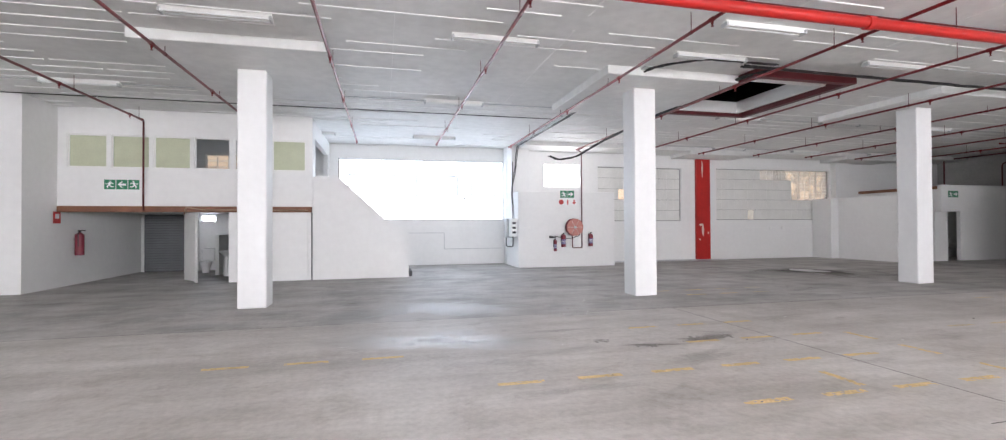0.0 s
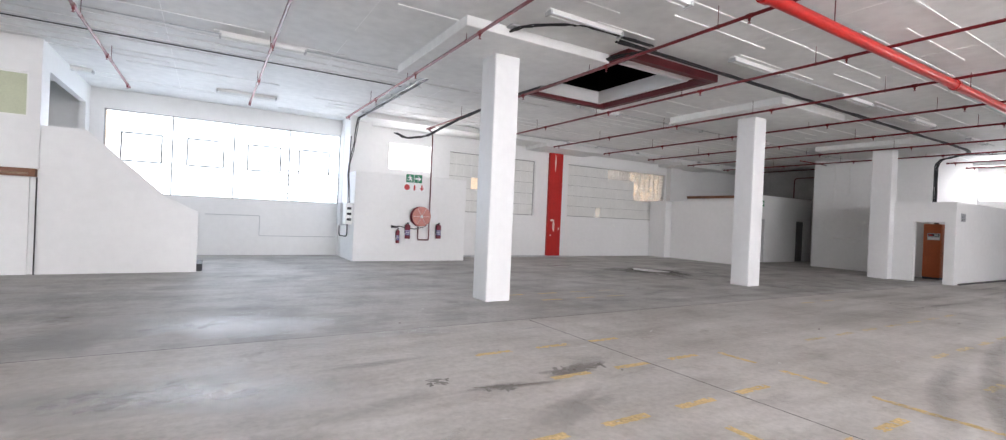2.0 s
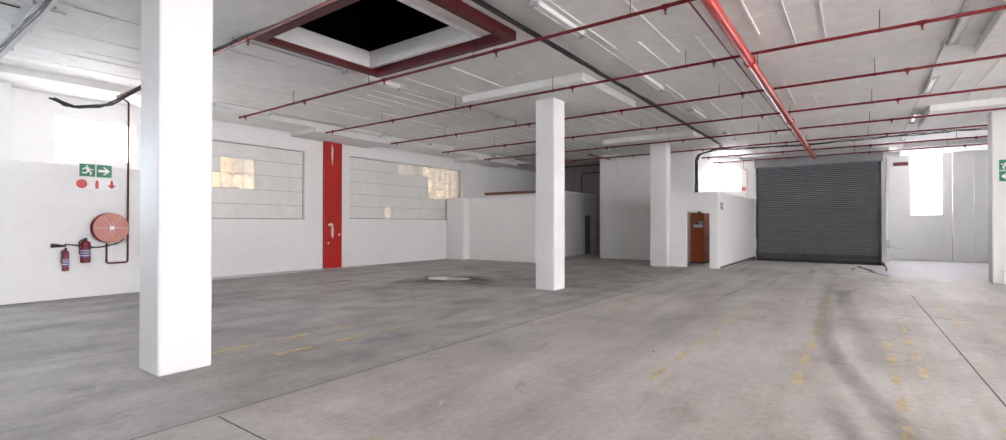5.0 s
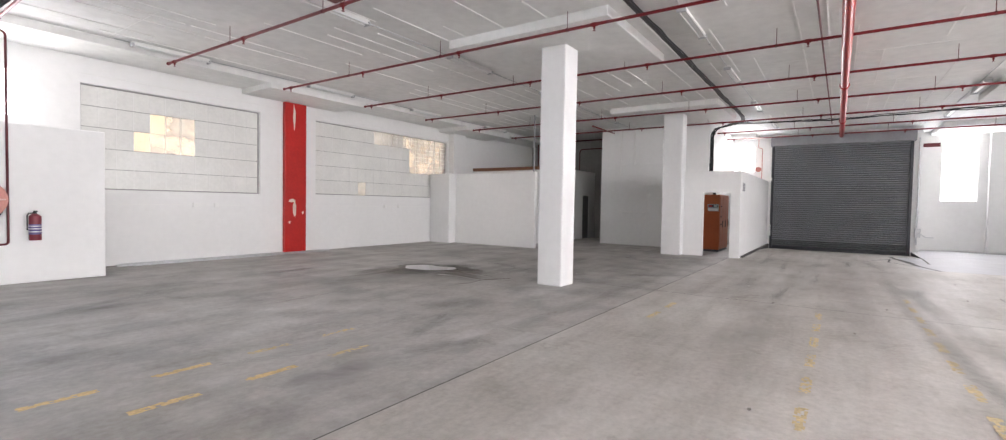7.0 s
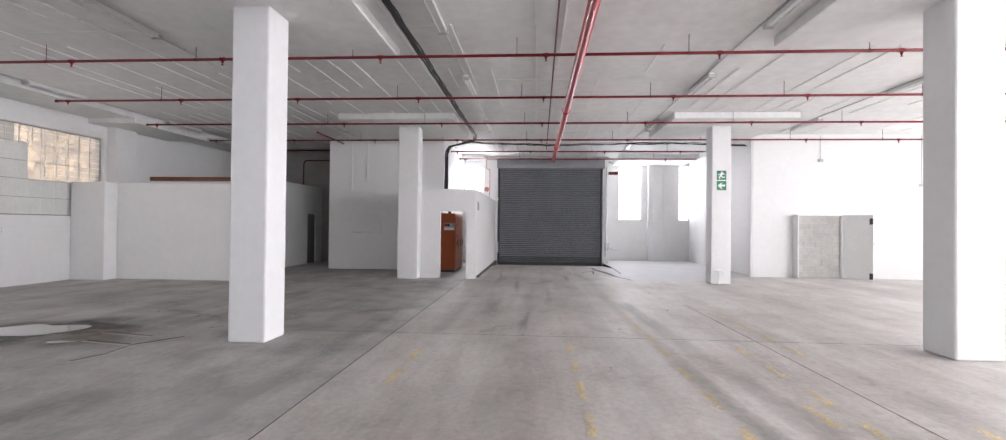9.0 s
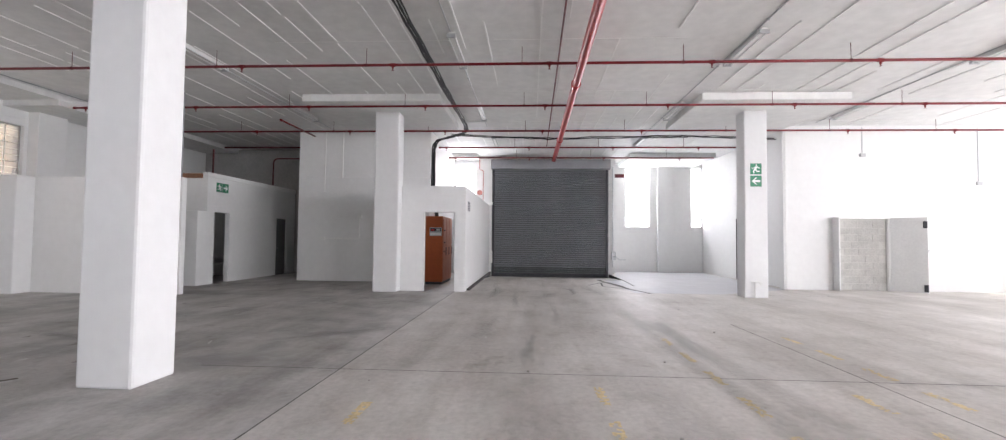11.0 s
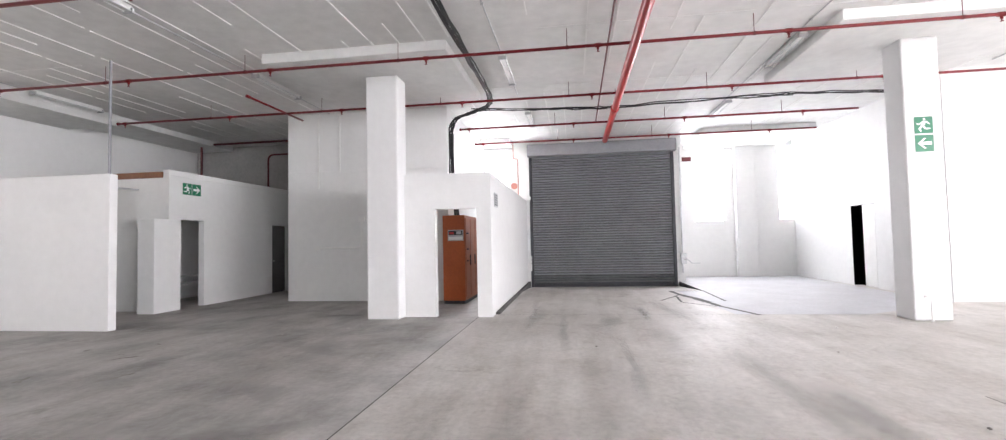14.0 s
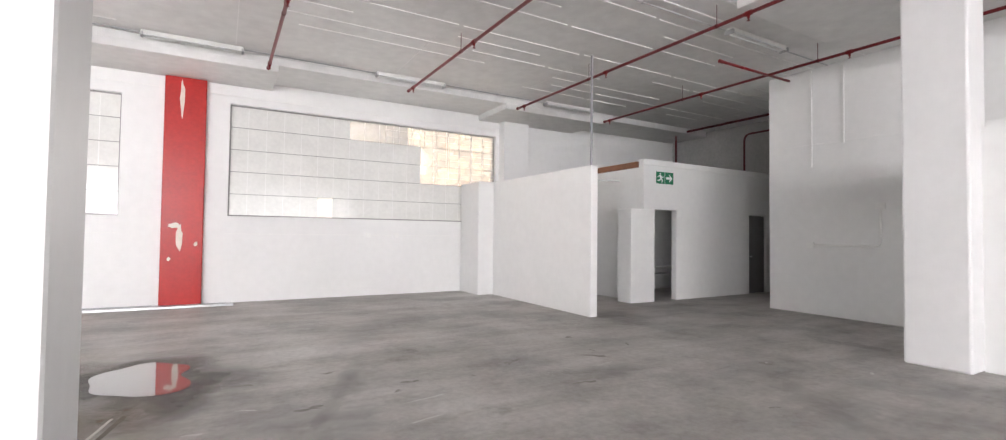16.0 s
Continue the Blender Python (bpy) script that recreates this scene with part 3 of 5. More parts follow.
def window(name, axis, at, c0, c1, z0, z1, cols, rows, bar, material, frame_mat, label, clear=None, inset=0.12, thick_bar=None):
    """A window in an opening: frame, bars and one pane for each light."""
    s = 1 if inset > 0 else -1
    w = thing(name, ((c0 + c1) / 2, at, z0) if axis == "x" else (at, (c0 + c1) / 2, z0), label, "window", kind="structure")
    p = at + inset

    def b(a0, a1, q0, q1, d):
        return B(a0, a1, p - d, p + d, q0, q1) if axis == "x" else B(p - d, p + d, a0, a1, q0, q1)

    fr = 0.03
    for a in ((c0, c1, z0, z0 + fr), (c0, c1, z1 - fr, z1), (c0, c0 + fr, z0 + fr, z1 - fr), (c1 - fr, c1, z0 + fr, z1 - fr)):
        part("window_frame", b(*a, 0.025), frame_mat, w)
    dc, dz = (c1 - c0) / cols, (z1 - z0) / rows
    for i in range(1, cols):
        h = (thick_bar or bar) if thick_bar and i % 3 == 0 else bar
        part("vertical_bar", b(c0 + i * dc - h / 2, c0 + i * dc + h / 2, z0 + fr, z1 - fr, 0.008), ENAMEL if cols > 5 else frame_mat, w)
    for k in range(1, rows):
        part("horizontal_bar", b(c0 + fr, c1 - fr, z0 + k * dz - bar / 2, z0 + k * dz + bar / 2, 0.018), frame_mat, w)
    for i in range(cols):
        for k in range(rows):
            cm, zm = c0 + (i + 0.5) * dc, z0 + (k + 0.5) * dz
            m = (clear(cm, zm) if clear else None) or material
            ob = part("pane", b(c0 + i * dc + bar / 2, c0 + (i + 1) * dc - bar / 2, z0 + k * dz + bar / 2, z0 + (k + 1) * dz - bar / 2, 0.003), m, w)
            if m in (GLASS, PANE_PAINT, PANE_THIN):
                ob.visible_shadow = False
    return w


FRAME_GREY = mat("grey_frame_paint", (0.30, 0.30, 0.29), 0.5, 0, 3, 0.1)


def panes_west(c, z):
    """Paint scraped off a few panes of the window before the red pillar."""
    if 3.24 < z < 3.72 and 10.73 < c < 11.8:
        return GLASS if c < 11.1 else PANE_THIN
    if 2.76 < z < 3.24 and 10.39 < c < 10.73:
        return GLASS
    return PANE_THIN if 2.76 < z < 3.24 and 10.73 < c < 11.8 else None


def panes_east(c, z):
    """Thin paint in the upper corner of the window behind the red pillar."""
    if (z > 3.77 and c > 19.3) or (z > 2.81 and c > 19.85):
        return PANE_THIN
    return PANE_MILKY if (z > 3.77 and c > 17.8) or (z < 2.32 and 17.3 < c < 17.65) else None


window("window_painted", "x", NORTH, *W1, 12, 5, 0.012, PANE_PAINT, FRAME_GREY, "steel window with white painted panes", panes_west)
window("window_painted", "x", NORTH, *W2, 18, 5, 0.012, PANE_PAINT, FRAME_GREY, "steel window with white painted panes and a few clear ones", panes_east)
window("window_small", "x", NORTH, *SMALL, 2, 1, 0.02, GLASS, ENAMEL, "small clear window glowing with daylight", lambda c, z: GLASS)
window("window_big", "x", NWEST, *BIG, 4, 1, 0.045, GLASS, FRAME_GREY, "wide steel window glowing with daylight", lambda c, z: GLASS)
window("window_side", "y", EAST, *E1, 1, 1, 0.02, GLASS, ENAMEL, "tall clear window glowing with daylight", lambda c, z: GLASS)
window("window_side", "y", EAST, *E2, 1, 1, 0.02, GLASS, ENAMEL, "tall clear window glowing with daylight", lambda c, z: GLASS)
window("window_side", "y", 30.6, 9.05, 9.95, 3.3, 4.45, 1, 1, 0.02, GLASS, ENAMEL, "clear window glowing with daylight", lambda c, z: GLASS)
for h in SWINS:
    window("window_ribbon", "x", SOUTH, *h, 5, 2, 0.03, GLASS, ENAMEL, "long clear window glowing with daylight", lambda c, z: GLASS, inset=-0.12)
grille = thing("window_grille", (20.4, NORTH + 0.09, 2.9), "thin white grille bars before the clear panes", "grille")
for k in range(9):
    part("bar", B(18.75 + 0.34 * k, 18.764 + 0.34 * k, NORTH + 0.085, NORTH + 0.1, 2.9 if k > 3 else 3.78, 4.2), ENAMEL, grille)
for k in range(8):
    part("bar", B(18.76 if k > 5 else 20.0, 21.8, NORTH + 0.087, NORTH + 0.098, 2.98 + 0.16 * k, 2.99 + 0.16 * k), ENAMEL, grille)
# opening sashes and burglar bars in the wide window
sash = thing("window_sashes", (1.9, NWEST + 0.08, 2.9), "thin steel opening sashes in the wide window", "window sash")
for cx in (-0.62, 1.06, 2.78, 4.4):
    for a in ((cx - 0.53, cx - 0.48, 2.85, 3.75), (cx + 0.48, cx + 0.53, 2.85, 3.75), (cx - 0.48, cx + 0.48, 2.85, 2.90), (cx - 0.48, cx + 0.48, 3.70, 3.75)):
        part("sash_bar", B(a[0], a[1], NWEST + 0.07, NWEST + 0.095, a[2], a[3]), FRAME_GREY, sash)
for i in range(7):
    part("burglar_bar", B(3.0, 5.25, NWEST + 0.075, NWEST + 0.09, 1.98 + 0.16 * i, 2.01 + 0.16 * i), FRAME_GREY, sash)
# gallery windows
gal = thing("gallery_windows", (-5, 16.05, 3.3), "row of gallery windows, most with pale green blinds", "window", kind="structure")
for i, (a, b, z0, z1) in enumerate(GW):
    for q in ((a, b, z0, z0 + 0.035), (a, b, z1 - 0.035, z1), (a, a + 0.035, z0 + 0.035, z1 - 0.035), (b - 0.035, b, z0 + 0.035, z1 - 0.035)):
        part("window_frame", B(q[0], q[1], 16.03, 16.09, q[2], q[3]), ENAMEL, gal)
    if i not in (3, 4):
        part("blind", B(a + 0.035, b - 0.035, 16.07, 16.085, z0 + 0.035, z1 - 0.035), BLIND, gal)
    else:
        pane = part("pane", B(a + 0.035, b - 0.035, 16.055, 16.061, z0 + 0.035, z1 - 0.035), GLASS, gal)
        pane.visible_shadow = False
# facade across the lane, seen through the clear panes
fac = thing("neighbour_building", (20, 27, 0), "cream brick building across the lane", "building")
part("wall", B(-30, 45, 27, 27.5, -0.5, 9), CREAM, fac)
part("roof", B(-30.2, 45.2, 26.8, 28.2, 9.0, 9.25, bevel=0.02), GREY, fac, "grey roof edge")
solo("ground", B(-60, 90, -60, 80, -0.9, -0.5), CONCRETE, "grey paved ground outside", "ground", "structure")

solo("low_block", B(-11.5, -9.3, 14.35, 14.64, 0, 1.42, bevel=0.02), COLUMN, "low pale plastered block against the wall", "wall", "structure")
window("window_gallery", "x", NWEST, -6.3, -4.0, 3.7, 4.38, 6, 3, 0.03, GLASS, ENAMEL, "small barred gallery window glowing with daylight")
window("window_washroom", "x", NWEST, -6.45, -5.95, 1.82, 2.08, 2, 1, 0.03, GLASS, ENAMEL, "small washroom window glowing with daylight", lambda c, z: GLASS)

# ---- roller shutters ----
sh = thing("roller_shutter", (30.62, 5.87, RAMP_Z), "large closed charcoal steel roller shutter", "roller shutter")
n = 50
z = RAMP_Z + 0.14
pitch = (4.4 - z) / n
for i in range(n):
    z0 = z + i * pitch
    ring = [(30.695, z0), (30.69, z0 + pitch * 0.2), (30.635, z0 + pitch * 0.26), (30.605, z0 + pitch * 0.5), (30.605, z0 + pitch * 0.72), (30.64, z0 + pitch * 0.96), (30.695, z0 + pitch)]
    slat = bmesh.new()
    rows = [[slat.verts.new((x, y, zz)) for x, zz in ring] for y in (3.56, 8.28)]
    # The groove face takes the dark material: gap shade painted between slats.
    for k in range(6):
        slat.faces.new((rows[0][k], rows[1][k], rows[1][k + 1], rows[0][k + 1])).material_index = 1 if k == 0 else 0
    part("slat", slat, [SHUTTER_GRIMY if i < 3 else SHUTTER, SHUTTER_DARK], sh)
part("bottom_bar", B(30.60, 30.68, 3.56, 8.28, RAMP_Z, RAMP_Z + 0.13, bevel=0.01), SHUTTER_DARK, sh)
for y in (3.47, 8.27):
    part("guide_rail", B(30.56, 30.7, y, y + 0.1, RAMP_Z, 4.42, bevel=0.008), SHUTTER_DARK, sh)
part("housing", B(30.3, 30.595, 3.41, 8.41, 4.38, 4.8, bevel=0.03), HOUSING, sh, "grey shutter box")
part("backing", B(30.7, 30.74, 3.56, 8.28, RAMP_Z, 4.42), SHUTTER_DARK, sh)
part("chain_guide", rod(bmesh.new(), (30.5, 3.3, 0.3), (30.5, 3.3, 4.5), 0.025), STEEL, sh)
part("hand_crank", tube(bmesh.new(), rounded([(30.5, 3.3, 0.75), (30.3, 3.2, 0.75), (30.3, 3.05, 0.62), (30.3, 2.8, 0.62)], 0.05), 0.015), STEEL, sh)
part("limit_box", B(30.4, 30.56, 8.33, 8.46, 2.88, 3.0, bevel=0.01), ENAMEL, sh, "small white limit box")
for z0, z1 in ((0.42, 0.66), (0.69, 0.78), (0.81, 0.92)):
    part("control_box", B(30.38, 30.56, 8.33, 8.46, z0, z1, bevel=0.008), ENAMEL, sh, "small white control box")
part("gear_box", B(30.44, 30.58, 3.18, 3.36, 0.6, 0.95, bevel=0.02), STEEL, sh)

lv = thing("roller_door", (-7.6, 20.7, 0), "closed grey slatted roller door under the gallery", "roller door")
n = 22
for i in range(n):
    z0 = 0.03 + i * 2.03 / n
    part("slat", B(-8.25, -6.9, 20.62 + 0.0, 20.66, z0, z0 + 2.03 / n - 0.014, bevel=0.006), LOUVRE, lv)
part("backing", B(-8.25, -6.9, 20.67, 20.70, 0, 2.08), SHUTTER_DARK, lv)
for x in (-8.33, -6.9):
    part("guide_rail", B(x, x + 0.08, 20.58, 20.72, 0, 2.08), ENAMEL, lv)

# ---- fire pipes ----
BRANCH = [-6.3, -3.45, -0.69, 2.12, 4.9, 7.66, 10.45, 13.22, 15.95, 18.72, 21.52, 24.25, 26.85, 29.0]
PZ = 4.63
for i, x in enumerate(BRANCH):
    y0, y1 = (-6.5, 18.3)
    if x < -5:
        y1 = 15.75
    elif x > 26:
        y0, y1 = -0.3, 9.95
    elif x > 23:
        y1 = 18.2
    pipe = thing("sprinkler_pipe", (x, y0, PZ), "thin red sprinkler branch pipe under the ceiling", "pipe", "sprinkler branch pipes")
    part("pipe", rod(bmesh.new(), (x, y0, PZ), (x, y1, PZ), 0.027, 10), RED, pipe, smooth=True)
    y = y0 + 1.3
    while y < y1:
        hd = bmesh.new()
        rod(hd, (x, y, PZ - 0.028), (x, y, PZ - 0.07), 0.02, 8)
        rod(hd, (x, y, PZ - 0.07), (x, y, PZ - 0.10), 0.009, 6)
        rod(hd, (x, y, PZ - 0.10), (x, y, PZ - 0.105), 0.024, 8)
        part("sprinkler_head", hd, RED, pipe)
        tee = rod(bmesh.new(), (x, y - 0.045, PZ), (x, y + 0.045, PZ), 0.036, 10)
        part("tee", tee, RED, pipe)
        if y + 0.55 < y1:
            hg = bmesh.new()
            rod(hg, (x, y + 0.5, PZ), (x, y + 0.5, CEIL - 0.001), 0.006, 6)
            rod(hg, (x, y + 0.485, PZ), (x, y + 0.515, PZ), 0.033, 10)
            part("hanger", hg, DARK_RED, pipe)
        y += 2.9
    part("end_cap", rod(bmesh.new(), (x, y1 - 0.03, PZ), (x, y1 + 0.02, PZ), 0.036, 10), RED, pipe)
    if x < -5:
        part("drop_pipe", tube(bmesh.new(), rounded([(x, y1, PZ), (x, 15.86, PZ), (x, 15.86, 2.1)], 0.08), 0.024), DARK_RED, pipe, "dark red drop pipe", True)

MY, MZ = 5.83, 4.55
mp = thing("sprinkler_main", (10, MY, MZ), "thick glossy red sprinkler main under the ceiling", "pipe")
part("pipe", rod(bmesh.new(), (-12.5, MY, MZ), (29.0, MY, MZ), 0.08, 20), BRIGHT_RED, mp, smooth=True)
for x in (-6, 0.8, 7.1, 13.4, 19.7, 25.2):
    part("flange", rod(bmesh.new(), (x - 0.06, MY, MZ), (x + 0.06, MY, MZ), 0.1, 20), BRIGHT_RED, mp, smooth=False)
for x in BRANCH:
    part("outlet", rod(bmesh.new(), (x, MY, MZ), (x, MY, PZ + 0.01), 0.04, 10), RED, mp)
for x in (-4.6, 3.4, 8.8, 14.2, 19.6, 25.0):
    part("hanger", rod(bmesh.new(), (x, MY, MZ), (x, MY, CEIL - 0.001), 0.008, 6), DARK_RED, mp)
lp = thing("conduit", (15, 6.35, 4.9), "thin dark conduit beside the red main", "conduit")
part("pipe", rod(bmesh.new(), (-2, 6.35, 4.9), (28, 6.15, 4.9), 0.016, 8), DARK_RED, lp)
stub = thing("sprinkler_spur", (23.5, 13.6, PZ), "short red sprinkler spur pipe", "pipe")
part("pipe", rod(bmesh.new(), (22.85, 13.6, PZ), (24.95, 13.6, PZ), 0.024), RED, stub, smooth=True)
part("cap", rod(bmesh.new(), (22.81, 13.6, PZ), (22.89, 13.6, PZ), 0.034), RED, stub)
sp = thing("sprinkler_spur", (28.0, 19.0, 0), "dark red pipe rising behind the store room", "pipe")
part("pipe", tube(bmesh.new(), rounded([(28.0, 19.0, 0), (28.0, 19.0, 4.85), (28.0, 14.38, 4.85)], 0.08), 0.035), DARK_RED, sp, smooth=True)
sp = thing("sprinkler_spur", (28.0, 16.6, 2.9), "dark brown pipe bending above the store room", "pipe")
part("pipe", tube(bmesh.new(), rounded([(28.0, 16.6, 2.9), (28.0, 16.6, 4.42), (28.0, 14.38, 4.42)], 0.2), 0.028), DARK_RED, sp, smooth=True)

# ---- fluorescent battens ----


def batten(x, y, along="x"):
    t = thing("ceiling_light", (0, 0, 0), "unlit white twin-tube fluorescent batten on the ceiling", "ceiling light", "fluorescent battens")
    part("body", B(-0.78, 0.78, -0.05, 0.05, CEIL - 0.075, CEIL, bevel=0.008), ENAMEL, t)
    for dy in (-0.055, 0.055):
        part("tube", rod(bmesh.new(), (-0.74, dy, CEIL - 0.085), (0.74, dy, CEIL - 0.085), 0.014, 8), TUBE, t)
    for dx in (-0.765, 0.765):
        part("end_cap", B(dx - 0.02, dx + 0.02, -0.08, 0.08, CEIL - 0.11, CEIL - 0.04, bevel=0.006), GREY, t)
    t.matrix_world = pose(x, y, 0, 0, 0, 0 if along == "x" else 90)
    return t


first = batten(-2.25, 8.5)
PLACES = [(x, y) for y in (8.1, 13.1, 18.35, 2.9, -1.7) for x in (-6.4, -2.2, 2.05, 6.2, 10.55, 14.75, 18.8, 23.15) if not (y == 8.1 and x < 9) and not (y == 18.35 and x > 5 and x < 9)]
for x, y in PLACES + [(6.4, 7.05), (2.15, 8.55), (6.45, 8.5), (27.2, 2.9), (27.2, 8.0)]:
    if (y == 13.1 and x == 10.55):
        x = 10.9
    copy_thing(first, pose(x, y, 0))
for y, x0, x1 in ((13.1, -12, 25.6), (18.35, 9.5, 24), (8.02, 11, 25), (2.9, 2, 28), (-1.7, 8, 24.6), (14.5, -12, 5.4)):
    c = thing("conduit", (x0, y, CEIL), "thin surface conduit along the ceiling", "conduit")
    part("pipe", rod(bmesh.new(), (x0, y + 0.09, CEIL - 0.012), (x1, y + 0.09, CEIL - 0.012), 0.011, 8), GREY if y != 14.5 else BLACK, c)
    for k in range(int((x1 - x0) / 2.1)):
        part("clip", B(x0 + 1 + 2.1 * k, x0 + 1.03 + 2.1 * k, y + 0.07, y + 0.11, CEIL - 0.027, CEIL), GREY, c)

# ---- cable runs ----


def bundle(name, pts, n, spread, r, label, seed=1, wob=0.015):
    """Loose cables side by side along one run."""
    rr = random.Random(seed)
    t = thing(name, pts[0], label, "cables")
    for k in range(n):
        off = Vector(((rr.random() - 0.5) * spread, (rr.random() - 0.5) * spread, -rr.random() * spread * 0.4))
        path = [Vector(p) + off for p in rounded(pts, 0.25, 6)]
        dense = []
        for a, b in zip(path, path[1:]):
            m = max(1, int((b - a).length / 0.45))
            for i in range(m):
                q = a.lerp(b, i / m)
                dense.append(q + Vector((rr.uniform(-wob, wob), rr.uniform(-wob, wob), rr.uniform(-wob, wob) * 0.8)))
        dense.append(path[-1])
        part("cable", tube(bmesh.new(), dense, r, 6), BLACK, t, smooth=True)
    return t


bundle("cable_run", [(7.3, 8.66, 4.86), (24.4, 8.68, 4.8), (25.0, 8.8, 4.76), (25.35, 9.3, 4.72), (25.6, 9.8, 4.66), (25.64, 9.93, 4.4), (25.64, 9.93, 2.86)], 7, 0.12, 0.016, "thick bundle of black cables along the ceiling", 2)
bundle("cable_run", [(6.45, 18.1, 4.34), (6.75, 17.9, 4.16), (7.2, 17.2, 4.2), (7.45, 15.6, 4.5), (7.7, 13.4, 4.72), (7.85, 11.5, 4.82), (7.85, 9.2, 4.86), (8.2, 8.62, 4.88)], 5, 0.10, 0.017, "drooping bundle of black cables below the ceiling", 3)
bundle("cable_run", [(5.15, 18.65, 1.9), (5.15, 18.9, 3.05), (5.42, 19.3, 4.0), (5.5, 19.3, 4.86), (5.6, 9.2, 4.88), (6.3, 8.55, 4.88), (8.0, 8.5, 4.88)], 3, 0.06, 0.014, "black cables running up the wall and along the ceiling", 4)
bundle("cable_run", [(25.3, 9.2, 4.78), (25.5, 6.0, 4.70), (25.4, 2.0, 4.75), (25.6, -1.0, 4.7)], 4, 0.16, 0.012, "loose black cables slung across the ceiling", 5, 0.03)
tray = thing("cable_tray", (5.55, 14, CEIL), "grey steel cable tray fixed to the ceiling", "cable tray")
part("channel", B(5.5, 5.68, 9.3, 19.2, CEIL - 0.05, CEIL - 0.02, bevel=0.006), GREY, tray)
for k in range(7):
    part("bracket", B(5.46, 5.72, 9.6 + 1.5 * k, 9.64 + 1.5 * k, CEIL - 0.055, CEIL - 0.0, bevel=0.004), GREY, tray)

# ---- fire point on the ledge block ----
FY = 18.28


def extinguisher(x, y, z, h, r, face, label, plain=False):
    """A fire extinguisher hung on a wall. face: which way it looks, in degrees."""
    e = thing("fire_extinguisher", (0, 0, 0), label, "fire extinguisher")
    bm = bmesh.new()
    rod(bm, (0, 0, 0), (0, 0, h * 0.82), r, 16)
    rod(bm, (0, 0, h * 0.82), (0, 0, h * 0.9), r, 16, r * 0.4)
    part("cylinder", bm, EXT_RED, e, smooth=False)
    part("valve", rod(bmesh.new(), (0, 0, h * 0.9), (0, 0, h * 0.97), r * 0.28, 10), RUBBER, e)
    part("handle", B(-0.015, 0.015, -r * 1.3, r * 0.4, h * 0.96, h * 1.0, bevel=0.004), RUBBER, e)
    part("hose", tube(bmesh.new(), rounded([(0, 0, h * 0.93), (-r * 1.25, -r * 0.3, h * 0.9), (-r * 1.25, -r * 0.3, h * 0.35)], 0.05), 0.011, 8), RUBBER, e)
    if not plain:
        part("label", rod(bmesh.new(), (0, 0, h * 0.2), (0, 0, h * 0.55), r * 1.012, 16), BLUE, e, "dull mauve and white label")
        for k in (0.28, 0.38, 0.47):
            part("label_line", rod(bmesh.new(), (0, 0, h * k), (0, 0, h * (k + 0.025)), r * 1.02, 16), SIGN_WHITE, e)
    part("bracket", B(-r * 0.5, r * 0.5, r * 0.6, r + 0.012, h * 0.6, h * 0.7), STEEL, e)
    e.matrix_world = pose(x, y, z, 0, 0, face)
    return e


extinguisher(7.05, FY - 0.105, 0.78, 0.55, 0.09, 0, "maroon fire extinguisher with a mauve label on the wall")
extinguisher(8.19, FY - 0.105, 0.80, 0.55, 0.09, 0, "maroon fire extinguisher with a mauve label on the wall")
extinguisher(6.72, FY - 0.075, 0.62, 0.5, 0.06, 0, "slim red gas extinguisher with a black horn")
extinguisher(-8.4 + 0.125, 16.77, 0.84, 0.72, 0.11, 90, "large dark red fire extinguisher on a white wall", True)
horn = thing("extinguisher_horn", (6.6, FY - 0.1, 1.15), "black discharge horn on the wall", "horn")
part("cone", rod(bmesh.new(), (6.72, FY - 0.1, 1.16), (6.48, FY - 0.1, 1.18), 0.02, 10, 0.045), RUBBER, horn)

reel = thing("hose_reel", (7.5, FY - 0.15, 1.55), "faded red fire hose reel on the wall", "hose reel")
RC = Vector((7.48, FY - 0.16, 1.55))
for dy, r, m, nm in ((-0.09, 0.335, PINK, "front_disc"), (0.09, 0.345, EXT_RED, "back_disc")):
    part(nm, rod(bmesh.new(), RC + Vector((0, dy - 0.008, 0)), RC + Vector((0, dy + 0.008, 0)), r, 32), m, reel)
for k in range(5):
    rr = 0.20 + 0.025 * k
    part("hose_turn", tube(bmesh.new(), [RC + Vector((rr * math.cos(a), -0.05 + 0.025 * (k % 3) * 2, rr * math.sin(a))) for a in (2 * math.pi * i / 24 for i in range(25))], 0.016, 6), RUBBER, reel)
part("hub", rod(bmesh.new(), RC + Vector((0, -0.12, 0)), RC + Vector((0, 0.16, 0)), 0.05, 14), SIGN_WHITE, reel, "pale hub")
for k in range(6):
    a = math.pi / 3 * k
    part("spoke", rod(bmesh.new(), RC + Vector((0.05 * math.cos(a), -0.103, 0.05 * math.sin(a))), RC + Vector((0.3 * math.cos(a), -0.103, 0.3 * math.sin(a))), 0.014, 6), REEL_PALE, reel, "pale worn spoke")
part("loose_hose", tube(bmesh.new(), rounded([RC + Vector((0.3, 0, -0.1)), (7.72, FY - 0.12, 1.22), (7.3, FY - 0.1, 1.1), (6.95, FY - 0.08, 1.16), (6.7, FY - 0.08, 1.2)], 0.15), 0.014, 8), RUBBER, reel)
feed = thing("hose_reel_feed_pipe", (7.83, FY - 0.05, 1.0), "thin dark red feed pipe to the hose reel", "pipe")
part("pipe", tube(bmesh.new(), rounded([(7.66, 17.6, PZ - 0.03), (7.66, 18.19, PZ - 0.05), (7.84, 18.22, PZ - 0.1), (7.84, 18.22, 0.74), (7.44, 18.22, 0.74), (7.44, 18.22, 1.2)], 0.06), 0.02), DARK_RED, feed, smooth=True)

# ---- signs ----


